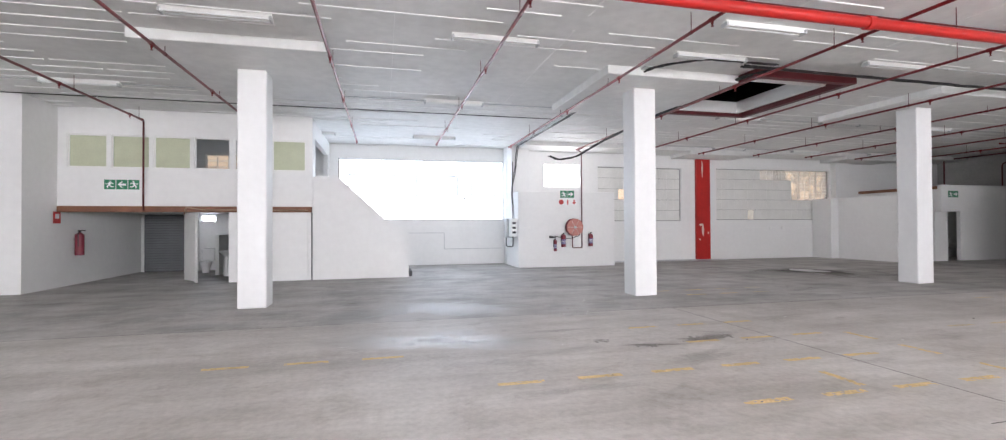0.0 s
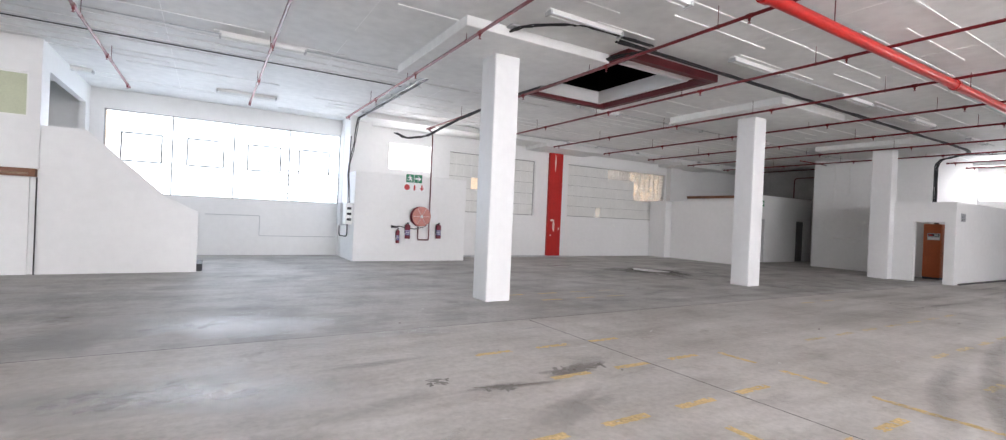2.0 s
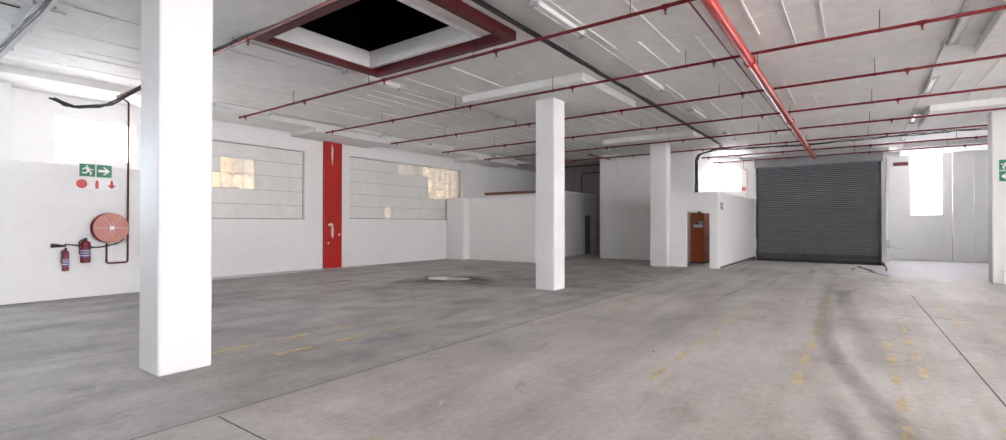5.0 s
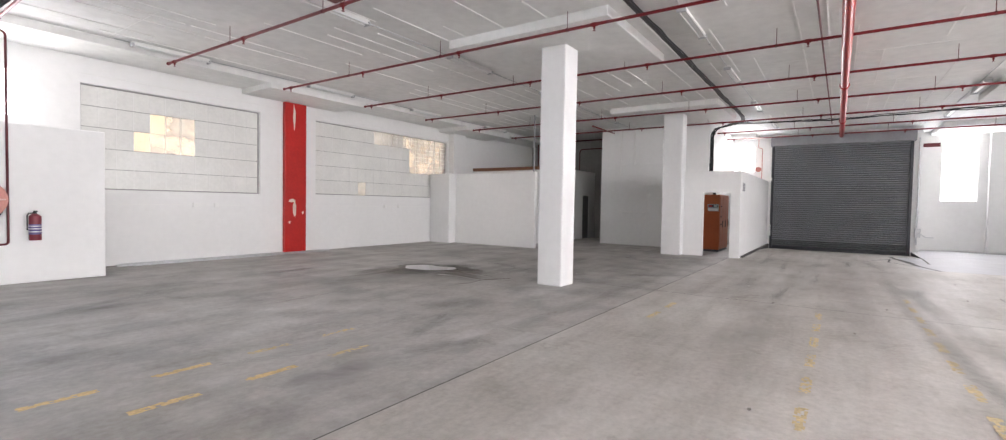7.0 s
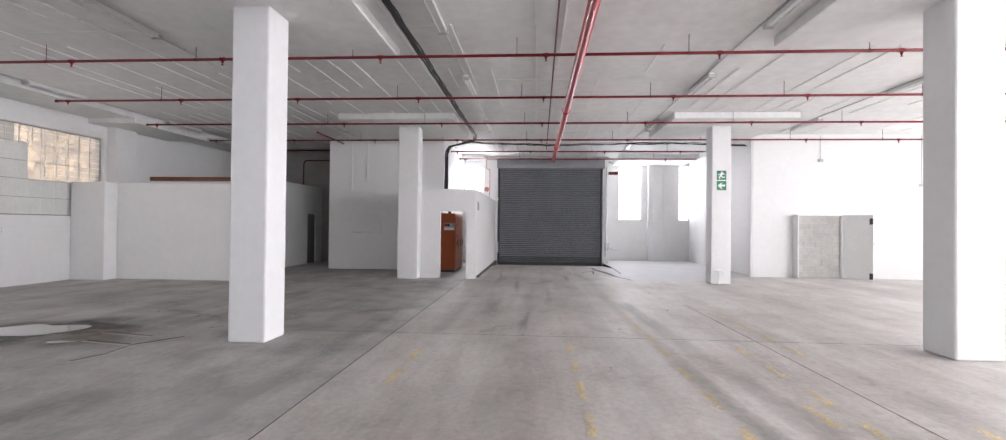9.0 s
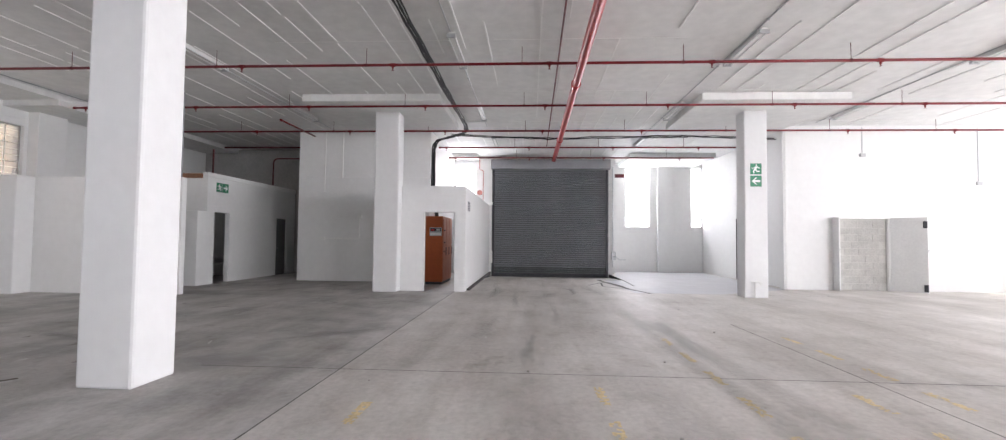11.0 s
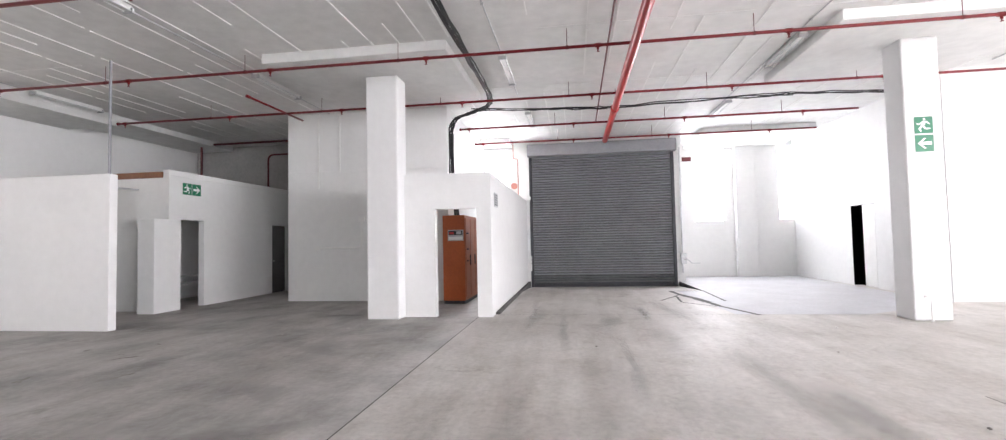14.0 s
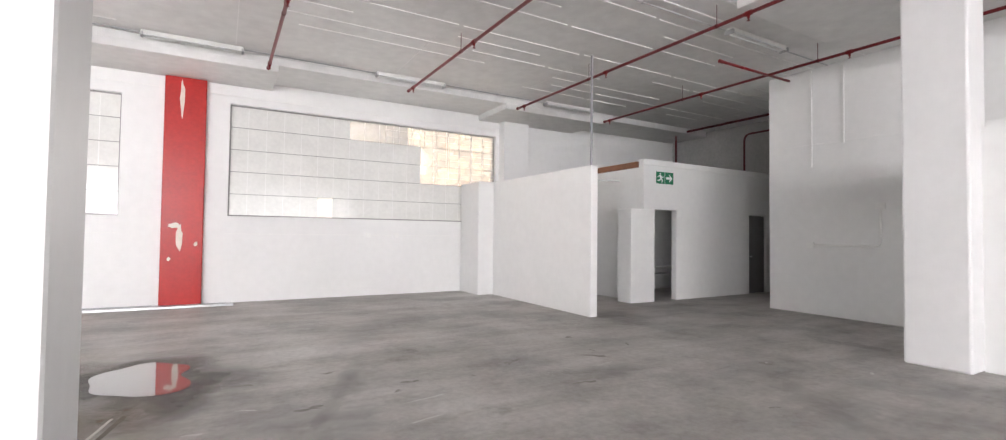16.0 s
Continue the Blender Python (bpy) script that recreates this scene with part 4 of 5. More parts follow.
def sign_square(parent, u, c, z, s, kind, frame_at, axis):
    """One pictogram square, with its shapes proud of the plate. axis: 'x' faces -y, 'y' faces -x, 'e' faces +x."""
    def slab(a0, a1, q0, q1, d, m, nm):
        if axis == "x":
            bmq = B(c + a0 * s, c + a1 * s, frame_at - d, frame_at - 0.001, z + q0 * s, z + q1 * s)
        else:
            bmq = B(frame_at - d, frame_at - 0.001, c - a1 * s, c - a0 * s, z + q0 * s, z + q1 * s)
        part(nm, bmq, m, parent)

    def poly(pts, d, m, nm):
        bmq = bmesh.new()
        f = bmq.faces.new([bmq.verts.new((c + a * s, frame_at - d, z + q * s) if axis == "x" else (frame_at - d, c - a * s, z + q * s)) for a, q in pts])
        gq = bmesh.ops.extrude_face_region(bmq, geom=[f])
        bmesh.ops.translate(bmq, verts=[v for v in gq["geom"] if isinstance(v, bmesh.types.BMVert)], vec=(0, 0.003, 0) if axis == "x" else (0.003, 0, 0))
        part(nm, bmq, m, parent)

    base = GREEN if kind in ("run", "right", "left", "runl") else SIGN_RED if kind == "redbox" else SIGN_WHITE
    slab(-0.5, 0.5, -0.5, 0.5, 0.006, base, "plate")
    k = -1 if kind in ("left", "runl") else 1
    if kind in ("right", "left"):
        poly([(a * k, q) for a, q in ((0.38, 0), (0.02, 0.32), (-0.1, 0.32), (0.12, 0.1), (-0.38, 0.1), (-0.38, -0.1), (0.12, -0.1), (-0.1, -0.32), (0.02, -0.32))], 0.009, SIGN_WHITE, "arrow")
    elif kind in ("run", "runl"):
        for pts in (((-0.1, 0.28), (0.02, 0.28), (0.02, 0.4), (-0.1, 0.4)), ((-0.18, 0.22), (0.08, 0.24), (0.16, -0.05), (-0.02, -0.06)), ((0.0, -0.06), (0.16, -0.05), (0.3, -0.22), (0.2, -0.4), (0.12, -0.38), (0.17, -0.22)), ((-0.02, -0.05), (0.08, -0.12), (-0.1, -0.28), (-0.36, -0.26), (-0.36, -0.18), (-0.14, -0.18)), ((0.06, 0.2), (0.28, 0.08), (0.4, 0.14), (0.38, 0.06), (0.28, 0.0), (0.08, 0.12)), ((-0.18, 0.22), (-0.36, 0.06), (-0.3, 0.02), (-0.14, 0.14))):
            poly([(a * k, q) for a, q in pts], 0.009, SIGN_WHITE, "figure_shape")
    elif kind == "disc":
        poly([(0.4 * math.cos(t), 0.4 * math.sin(t)) for t in (2 * math.pi * i / 16 for i in range(16))], 0.009, SIGN_RED, "disc")
    elif kind == "bar":
        poly([(-0.12, -0.38), (0.12, -0.38), (0.12, 0.2), (0.05, 0.38), (-0.05, 0.38), (-0.12, 0.2)], 0.009, SIGN_RED, "symbol")
    elif kind == "down":
        poly([(0, -0.38), (0.32, -0.02), (0.1, -0.02), (0.1, 0.38), (-0.1, 0.38), (-0.1, -0.02), (-0.32, -0.02)], 0.009, SIGN_RED, "arrow")
    elif kind == "redbox":
        poly([(-0.3, -0.05), (0.3, -0.05), (0.3, 0.3), (-0.3, 0.3)], 0.009, SIGN_WHITE, "symbol")


def sign(name, squares, axis, at, label, s=0.27):
    t = thing(name, (squares[0][0], at, squares[0][1]) if axis == "x" else (at, squares[0][0], squares[0][1]), label, "sign")
    for c, z, kind in squares:
        sign_square(t, None, c, z, s, kind, at, axis)
    return t


sign("exit_sign", [(-7.17, 2.83, "runl"), (-6.88, 2.83, "left"), (-6.59, 2.83, "run")], "x", 16.0, "green and white emergency exit sign on the gallery front")
sign("exit_sign", [(7.1, 2.85, "run"), (7.4, 2.85, "right")], "x", FY, "green and white emergency exit sign above the hose reel", 0.28)
sign("fire_sign", [(7.0, 2.54, "disc"), (7.27, 2.54, "bar"), (7.54, 2.54, "down")], "x", FY, "faded red and white fire equipment sign", 0.25)
sign("exit_sign", [(1.01, 3.27, "runl"), (1.01, 2.96, "left")], "y", 22.6, "green and white exit sign on a column", 0.28)
sign("exit_sign", [(24.2, 2.9, "run"), (24.5, 2.9, "right")], "x", 16.2, "green and white exit sign on the store room", 0.28)
cp = thing("fire_call_sign", (-8.39, 16.0, 2.0), "red fire sign plate on the wall", "sign")
part("plate", B(-8.40, -8.39, 15.83, 16.13, 1.75, 2.07), SIGN_RED, cp)
part("symbol", B(-8.392, -8.386, 15.9, 16.06, 1.88, 2.01), SIGN_WHITE, cp)

# ---- electrical gear at the ledge block ----
db = thing("switch_box", (5.25, 18.9, 1.3), "white wall switch box with three breakers and cables", "switch box")
part("body", B(5.02, 5.25, 18.45, 18.85, 1.2, 1.9, bevel=0.012), ENAMEL, db)
for k in range(3):
    part("breaker", B(5.06, 5.2, 18.44, 18.45, 1.32 + 0.18 * k, 1.40 + 0.18 * k), RUBBER, db)
part("isolator", B(4.95, 5.25, 18.95, 19.4, 1.15, 1.9, bevel=0.012), GREY, db)
part("cable", tube(bmesh.new(), rounded([(5.12, 18.6, 1.2), (5.12, 18.6, 0.8), (5.0, 19.2, 0.8), (5.0, 19.2, 1.15)], 0.12), 0.02, 8), BLACK, db)
part("cable", tube(bmesh.new(), rounded([(5.12, 18.6, 1.9), (5.15, 18.8, 2.6), (5.3, 19.3, 4.2)], 0.12), 0.018, 8), BLACK, db)

# ---- plant room cabinet ----
gen = thing("generator_cabinet", (25.6, 9.5, 0), "tall orange steel electrical cabinet in the plant room", "cabinet")
part("plinth", B(24.93, 26.6, 9.46, 9.97, 0, 0.08), SHUTTER_DARK, gen)
part("body", B(24.9, 26.6, 9.44, 9.98, 0.08, 2.11, bevel=0.012), ORANGE, gen)
for i in range(3):
    d = part("door", B(24.95 + 0.55 * i, 25.46 + 0.55 * i, 9.425, 9.44, 0.15, 2.04, bevel=0.004), ORANGE, gen)
    part("handle", B(25.38 + 0.55 * i, 25.42 + 0.55 * i, 9.405, 9.425, 0.9, 1.15), RUBBER, d)
panel = part("meter_panel", B(24.886, 24.9, 9.47, 9.85, 1.5, 1.76, bevel=0.003), GREY, gen, "grey meter panel")
part("meter_strip", B(24.88, 24.886, 9.49, 9.83, 1.64, 1.74), RUBBER, panel)
part("label_strip", B(24.88, 24.886, 9.49, 9.83, 1.52, 1.6), SIGN_WHITE, panel)
part("red_display", B(24.877, 24.88, 9.7, 9.81, 1.66, 1.71), SIGN_RED, panel)
part("meter_face", B(24.877, 24.88, 9.52, 9.64, 1.655, 1.725), GREY, panel)
for z in (1.0, 1.28, 1.66):
    part("door_handle", B(25.02, 25.14, 9.395, 9.425, z, z + 0.03, bevel=0.004), RUBBER, gen, "small dark handle")
for x in (25.1, 25.25, 25.4):
    part("cable", rod(bmesh.new(), (x, 9.7, 2.11), (x, 9.75, 2.55), 0.03, 8), BLACK, gen)
kerb = solo("kerb", B(23.3, 30.5, 8.38, 8.465, -0.17, 0.05, bevel=0.01), JOINT, "dark concrete kerb along the plant room wall", "kerb", "structure")
gp = thing("wall_plate", (24, 8.46, 2.3), "small grey vent plate on the plant room wall", "vent")
part("plate", B(23.36, 23.78, 8.455, 8.47, 2.18, 2.47), GREY, gp)
for k in range(5):
    part("slat", B(23.39, 23.75, 8.45, 8.455, 2.21 + 0.05 * k, 2.235 + 0.05 * k), SHUTTER_DARK, gp)
al = thing("alarm_bell", (30.5, 8.7, 3.4), "round red alarm bell with a conduit", "alarm")
part("bell", rod(bmesh.new(), (30.6, 8.9, 3.4), (30.52, 8.9, 3.4), 0.11, 20), PINK, al)
part("conduit", tube(bmesh.new(), rounded([(30.57, 8.76, 2.95), (30.57, 8.76, 4.35), (30.57, 8.92, 4.38), (30.57, 8.92, 4.93)], 0.05), 0.014, 8), PINK, al)
np_ = thing("name_plate", (30.6, 3.1, 4.1), "small dark sign plate beside the shutter", "sign")
part("plate", B(EAST - 0.02, EAST, 2.44, 2.98, 4.32, 4.48), DARK_RED, np_)

# ---- blocked doorway ----
bd = thing("double_door", (25.05, -3.1, 0), "white steel double door standing open on a blocked doorway", "door")
for a in ((-3.96, -3.90, 0, 2.2), (-2.39, -2.33, 0, 2.2), (-3.90, -2.39, 2.14, 2.2)):
    part("door_frame", B(25.03, 25.25, a[0], a[1], a[2], a[3], bevel=0.004), ENAMEL, bd)


def leaf(hinge_y, angle, width):
    m = Matrix.Translation((25.025, hinge_y, 0)) @ Matrix.Rotation(angle, 4, "Z")
    bm = box(bmesh.new(), 0, width, -0.02, 0.02, 0.02, 2.17, bevel=0.004)
    bm.transform(m)
    d = part("leaf", bm, LEAF, bd)
    for z in (0.15, 1.95) if width > 0.5 else ():
        h = box(bmesh.new(), width - 0.1, width, -0.032, -0.02, z - 0.1, z + 0.1)
        h.transform(m)
        part("bolt_plate", h, SHUTTER_DARK, d)
    h = box(bmesh.new(), width, width + 0.04, -0.01, 0.01, 1.2, 1.23)
    h.transform(m)
    part("handle", h, STEEL, d)


leaf(-3.96, radians(180 + 34), 0.88)
leaf(-2.31, radians(181), 0.3)

# ---- black doorway leaf, small conduits ----
bk = thing("open_door", (27.85, -1.1, 0), "white door standing open beside a dark opening", "door")
part("leaf", B(27.87, 28.42, -1.15, -1.105, 0.02, 2.27, bevel=0.004), ENAMEL, bk)
part("frame", B(27.85, 28.98, -1.12, -1.09, 2.28, 2.35, bevel=0.004), ENAMEL, bk)
# Jamb lining in the same black, carrying the doorway's shade as colour.
part("jamb", B(28.94, 28.977, -1.298, -1.102, 0.005, 2.275), DARK, bk, "jamb lining coloured black as part of the opening's shade")
for y, z0, z1 in ((-6.5, 3.26, 4.5), (-3.2, 4.1, 4.5)):
    c = thing("wall_socket", (25.03, y, z0), "small white socket with a conduit on the wall", "socket")
    part("conduit", B(25.035, 25.05, y - 0.012, y + 0.012, z0, z1 + 0.4), GREY, c)
    part("box", B(25.0, 25.05, y - 0.08, y + 0.08, z0 - 0.1, z0, bevel=0.006), GREY, c)
c = thing("conduit", (25.03, -0.96, 0), "white vertical conduit at the wall corner", "conduit")
part("pipe", B(25.03, 25.05, -0.97, -0.945, 0, 4.9), ENAMEL, c)
c = thing("wall_conduit", (25.53, 13, 1), "white conduit and sockets on the block wall", "conduit")
part("pipe", tube(bmesh.new(), rounded([(25.53, 13.5, 1.38), (25.53, 12.31, 1.38), (25.53, 12.31, 2.08)], 0.1), 0.02, 8), ENAMEL, c)
part("box", B(25.51, 25.55, 13.45, 13.6, 1.32, 1.44, bevel=0.005), ENAMEL, c)
part("box", B(25.51, 25.55, 12.23, 12.39, 2.06, 2.17, bevel=0.005), ENAMEL, c)
for y, z0 in ((13.5, 2.95), (12.91, 3.36)):
    part("pipe", B(25.525, 25.55, y - 0.02, y + 0.02, z0, 4.92, bevel=0.006), ENAMEL, c)
part("plaster_ledge", B(25.538, 25.55, 10.1, 14.36, 3.385, 3.4, bevel=0.003), WHITE, c)
tap = thing("standpipe", (22.53, 1.08, 0), "short white standpipe with a tap at a column", "tap")
part("pipe", rod(bmesh.new(), (22.53, 1.08, 0), (22.53, 1.08, 0.42), 0.018, 8), ENAMEL, tap)
part("tap", tube(bmesh.new(), rounded([(22.53, 1.18, 0.42), (22.53, 0.98, 0.42), (22.49, 0.95, 0.34)], 0.03), 0.016, 8), ENAMEL, tap)

# ---- store room bench, roof timber ----
bench = thing("bench", (26.4, 17.8, 0), "white slatted bench in the store room", "bench")
for z in (0.42, 0.62):
    part("board", B(25.3, 27.6, 17.75, 18.18, z, z + 0.04, bevel=0.005), ENAMEL, bench)
for x in (25.4, 27.4):
    part("leg", B(x, x + 0.06, 17.85, 18.1, 0, 0.42), ENAMEL, bench)
dd = thing("inner_door", (27.95, 16.25, 0), "closed dark grey door of the store room", "door")
part("leaf", B(27.62, 28.33, 16.24, 16.28, 0.01, 2.1, bevel=0.004), GREYDOOR, dd)
part("handle", rod(bmesh.new(), (27.7, 16.24, 1.0), (27.7, 16.19, 1.0), 0.02, 10), STEEL, dd)
solo("trim", B(23.62, 28.99, 16.17, 16.198, 3.17, 3.3, bevel=0.005), WHITE, "white painted board along the store room wall top", "trim", "structure")
tb = thing("roof_timber", (23.66, 18, 3.12), "dark brown timber edge on the store room roof", "timber")
part("beam", B(23.62, 23.8, 16.36, 19.95, 3.12, 3.26, bevel=0.006), BROWN, tb)
rail = thing("wall_rail", (22.5, 16, 2.7), "thin grey pipe spanning between low walls", "pipe")
part("pipe", rod(bmesh.new(), (21.38, 17.2, 2.8), (23.66, 17.0, 2.86), 0.02, 8), GREY, rail)
pole = thing("thin_post", (21.3, 15.3, 2.84), "thin grey post rising from the low wall to the ceiling", "post")
part("post", rod(bmesh.new(), (21.3, 15.25, 2.84), (21.3, 15.25, CEIL), 0.024, 10), HOUSING, pole)
for x0, x1, z in ((9.4, 13.5, 1.45), (15.3, 20.7, 1.45)):
    c = thing("wall_conduit", (x0, NORTH, z), "thin white conduit with sockets along the wall", "conduit")
    part("pipe", B(x0, x1, NORTH - 0.018, NORTH - 0.001, z, z + 0.02), ENAMEL, c)
    for x in (x0 + 0.55 * (x1 - x0), x0 + 0.68 * (x1 - x0)):
        part("box", B(x, x + 0.12, NORTH - 0.04, NORTH - 0.001, z - 0.05, z + 0.07, bevel=0.005), ENAMEL, c)

c = thing("wall_conduit", (9.3, NORTH, 4.42), "thin white conduit along the wall above the windows", "conduit")
for x0, x1 in ((9.3, 14.19), (14.93, 21.9)):
    part("pipe", B(x0, x1, NORTH - 0.014, NORTH - 0.001, 4.41, 4.426), ENAMEL, c)
c = thing("wall_conduit", (1.2, NWEST, 1.3), "thin white conduit stepping along the wall under the window", "conduit")
part("pipe", tube(bmesh.new(), rounded([(1.1, NWEST - 0.012, 1.34), (2.7, NWEST - 0.012, 1.34), (2.7, NWEST - 0.012, 0.66), (5.2, NWEST - 0.012, 0.66)], 0.04), 0.012, 6), GREY, c)
# Added black rod draws the dark gap line between gallery wall and parapet.
c = thing("conduit", (-1.9, 16.07, 0), "thin black rod drawn for the dark gap at the gallery corner", "conduit")
part("pipe", rod(bmesh.new(), (-1.9, 16.065, 0), (-1.9, 16.065, 2.05), 0.014, 8), BLACK, c)
c = thing("wall_switch", (9.0, FY, 1.4), "small white switch with a short conduit", "switch")
part("box", B(5.62, 5.74, FY - 0.035, FY, 1.5, 1.6, bevel=0.005), ENAMEL, c)
part("conduit", B(5.3, 5.62, FY - 0.014, FY - 0.001, 1.54, 1.56), ENAMEL, c)

# ---- steel sections lying by the wall ----
for k, (x0, y0, x1, y1) in enumerate(((9.9, 19.72, 15.3, 19.62), (10.2, 19.6, 15.5, 19.5), (10.0, 19.84, 14.1, 19.76))):
    s = thing("steel_section", (x0, y0, 0), "long galvanised steel section lying on the floor", "steel section", "sections by the wall")
    bm = box(bmesh.new(), 0, math.hypot(x1 - x0, y1 - y0), -0.04, 0.04, 0.002 + 0.0 * k, 0.05, bevel=0.006)
    bm.transform(Matrix.Translation((x0, y0, 0)) @ Matrix.Rotation(math.atan2(y1 - y0, x1 - x0), 4, "Z"))
    part("channel", bm, STEEL, s)

# ---- washroom ----
def ceramic_bowl(cx, cy, z0, z1, r0, r1, deep):
    """An oval ceramic bowl with a rounded rim and a hollow."""
    bm = bmesh.new()
    prof = [(r0, z0), (r0 * 1.05, z0 + (z1 - z0) * 0.35), (r1 * 0.92, z0 + (z1 - z0) * 0.8), (r1, z1 - 0.015), (r1 * 0.97, z1), (r1 * 0.82, z1), (r1 * 0.7, z1 - deep * 0.6), (r1 * 0.3, z1 - deep)]
    rings = [[bm.verts.new((cx + r * math.cos(a), cy + 1.15 * r * math.sin(a), z)) for a in (2 * math.pi * k / 20 for k in range(20))] for r, z in prof]
    for u, v in zip(rings, rings[1:]):
        for k in range(20):
            bm.faces.new((u[k], u[(k + 1) % 20], v[(k + 1) % 20], v[k]))
    bm.faces.new(rings[0][::-1]), bm.faces.new(rings[-1])
    return bm


pan = thing("toilet", (-5.95, 19.7, 0), "white ceramic toilet in the washroom", "toilet")
part("bowl", ceramic_bowl(-5.95, 19.7, 0, 0.4, 0.12, 0.2, 0.16), CERAMIC, pan, smooth=True)
part("cistern", B(-6.16, -5.74, 19.95, 20.14, 0.42, 0.85, bevel=0.03), CERAMIC, pan)
solo("washroom_partition", B(-5.32, -5.2, 18.6, 20.7, 0, 1.35, bevel=0.01), WHITE, "low white washroom partition", "wall", "structure")
basin = thing("wash_basin", (-4.85, 18.2, 0), "white ceramic wash basin on a pedestal", "basin")
part("bowl", ceramic_bowl(-4.85, 18.2, 0.66, 0.85, 0.12, 0.25, 0.12), CERAMIC, basin, smooth=True)
part("pedestal", rod(bmesh.new(), (-4.85, 18.2, 0), (-4.85, 18.2, 0.67), 0.1, 14, 0.075), CERAMIC, basin)
wd = thing("washroom_door", (-5.16, 16.42, 0), "white washroom door standing open behind a post", "door")
bm = box(bmesh.new(), 0, 0.98, -0.02, 0.02, 0.015, 2.04, bevel=0.004)
bm.transform(Matrix.Translation((-5.16, 16.42, 0)) @ Matrix.Rotation(math.atan2(0.8, -0.58), 4, "Z"))
part("leaf", bm, ENAMEL, wd)
bm = rod(bmesh.new(), (0.9, 0.02, 1.02), (0.9, 0.07, 1.02), 0.012, 10)
rod(bm, (0.9, 0.07, 1.02), (0.79, 0.07, 1.02), 0.01, 10)
bm.transform(Matrix.Translation((-5.16, 16.42, 0)) @ Matrix.Rotation(math.atan2(0.8, -0.58), 4, "Z"))
part("handle", bm, STEEL, wd)
post = solo("post", rod(bmesh.new(), (-5.12, 16.3, 0), (-5.12, 16.3, 2.06), 0.045, 14), ENAMEL, "white steel post under the gallery beam", "post", "structure", True)
cpipe = thing("copper_pipe", (-5, 15.9, 2.1), "dull copper pipe along the gallery beam", "pipe")
part("pipe", tube(bmesh.new(), rounded([(-5.3, 15.9, 2.0), (-5.25, 15.88, 2.2), (-4.8, 15.88, 2.12), (-2.0, 15.88, 2.12)], 0.06), 0.02, 8), COPPER, cpipe, smooth=True)

# ---- floor markings ----


def strip(x0, y0, x1, y1, w, z=0.004):
    """A thin worn layer of paint with a ragged outline."""
    a, b = Vector((x0, y0, 0)), Vector((x1, y1, 0))
    d = (b - a)
    n = max(2, int(d.length / 0.08))
    s = Vector((-d.y, d.x, 0)).normalized() * w / 2
    bm = bmesh.new()
    lo, hi = [], []
    for i in range(n + 1):
        p = a.lerp(b, i / n)
        lo.append(bm.verts.new(p - s * rnd.uniform(0.75, 1.1) + Vector((0, 0, z))))
        hi.append(bm.verts.new(p + s * rnd.uniform(0.75, 1.1) + Vector((0, 0, z))))
    for i in range(n):
        bm.faces.new((lo[i], lo[i + 1], hi[i + 1], hi[i]))
    return bm


def worn_dash(x0, y0, x1, y1, w, loss, z=0.004):
    """A painted dash out of small flakes, some of them worn away."""
    a, d = Vector((x0, y0, z)), Vector((x1 - x0, y1 - y0, 0))
    s = Vector((-d.y, d.x, 0)).normalized() * w
    n, m = 14, 4
    bm = bmesh.new()
    grid = [[bm.verts.new(a + d * ((i + rnd.uniform(-0.3, 0.3)) / n) + s * ((j + rnd.uniform(-0.3, 0.3)) / m - 0.5)) for j in range(m + 1)] for i in range(n + 1)]
    for i in range(n):
        for j in range(m):
            edge = 0.5 if j in (0, m - 1) or i in (0, n - 1) else 0.0
            if rnd.random() > loss * (1 + edge):
                bm.faces.new((grid[i][j], grid[i + 1][j], grid[i + 1][j + 1], grid[i][j + 1]))
    bmesh.ops.delete(bm, geom=[v for v in bm.verts if not v.link_faces], context="VERTS")
    return bm


dashes = thing("floor_marking", (5, 5, 0), "worn yellow dashed lines painted on the concrete", "floor marking", kind="structure")
for y, x0, x1 in ((5.1, 1.35, 6.6), (4.03, 3.4, 6.7), (6.2, 4.3, 6.8), (7.24, 3.95, 6.4), (6.45, -1.8, 0.6), (10.93, 6.57, 9.3), (10.2, 7.03, 9.3), (6.06, 8.9, 14.2), (4.8, 9.6, 17.4), (3.7, 10.65, 14.6), (2.97, 14.3, 17.5), (8.1, 12.7, 13.7), (3.96, 8.4, 12), (2.78, 8.9, 12)):
    x = x0
    while x < x1:
        part("dash", worn_dash(x, y, x + 0.5, y, 0.09, 0.07 if x < 8 else 0.24), YELLOW if x < 8 else FAINT, dashes)
        x += 0.88
for x, ys in ((6.95, (5.9, 5.1, 4.2, 3.7)), (9.25, (3.1,)), (4.9, (4.4,))):
    for y in ys:
        part("dash", worn_dash(x, y - 0.25, x, y + 0.25, 0.09, 0.1), YELLOW, dashes)
joints = thing("floor_joints", (10, 5, 0), "dark saw-cut joints in the concrete floor", "floor joint", kind="structure")
for a in ((WEST, 8.75, 24, 8.75), (5.0, 3.15, 18.5, 3.3), (5.7, SOUTH, 5.7, 8.7), (15.1, SOUTH, 15.1, 10.3), (23.25, SOUTH, 23.25, 8.4)):
    part("joint", strip(*a, 0.016, 0.003), JOINT, joints)
tracks = thing("tyre_marks", (10, 4, 0), "dark tyre marks curving over the floor", "tyre mark", kind="structure")


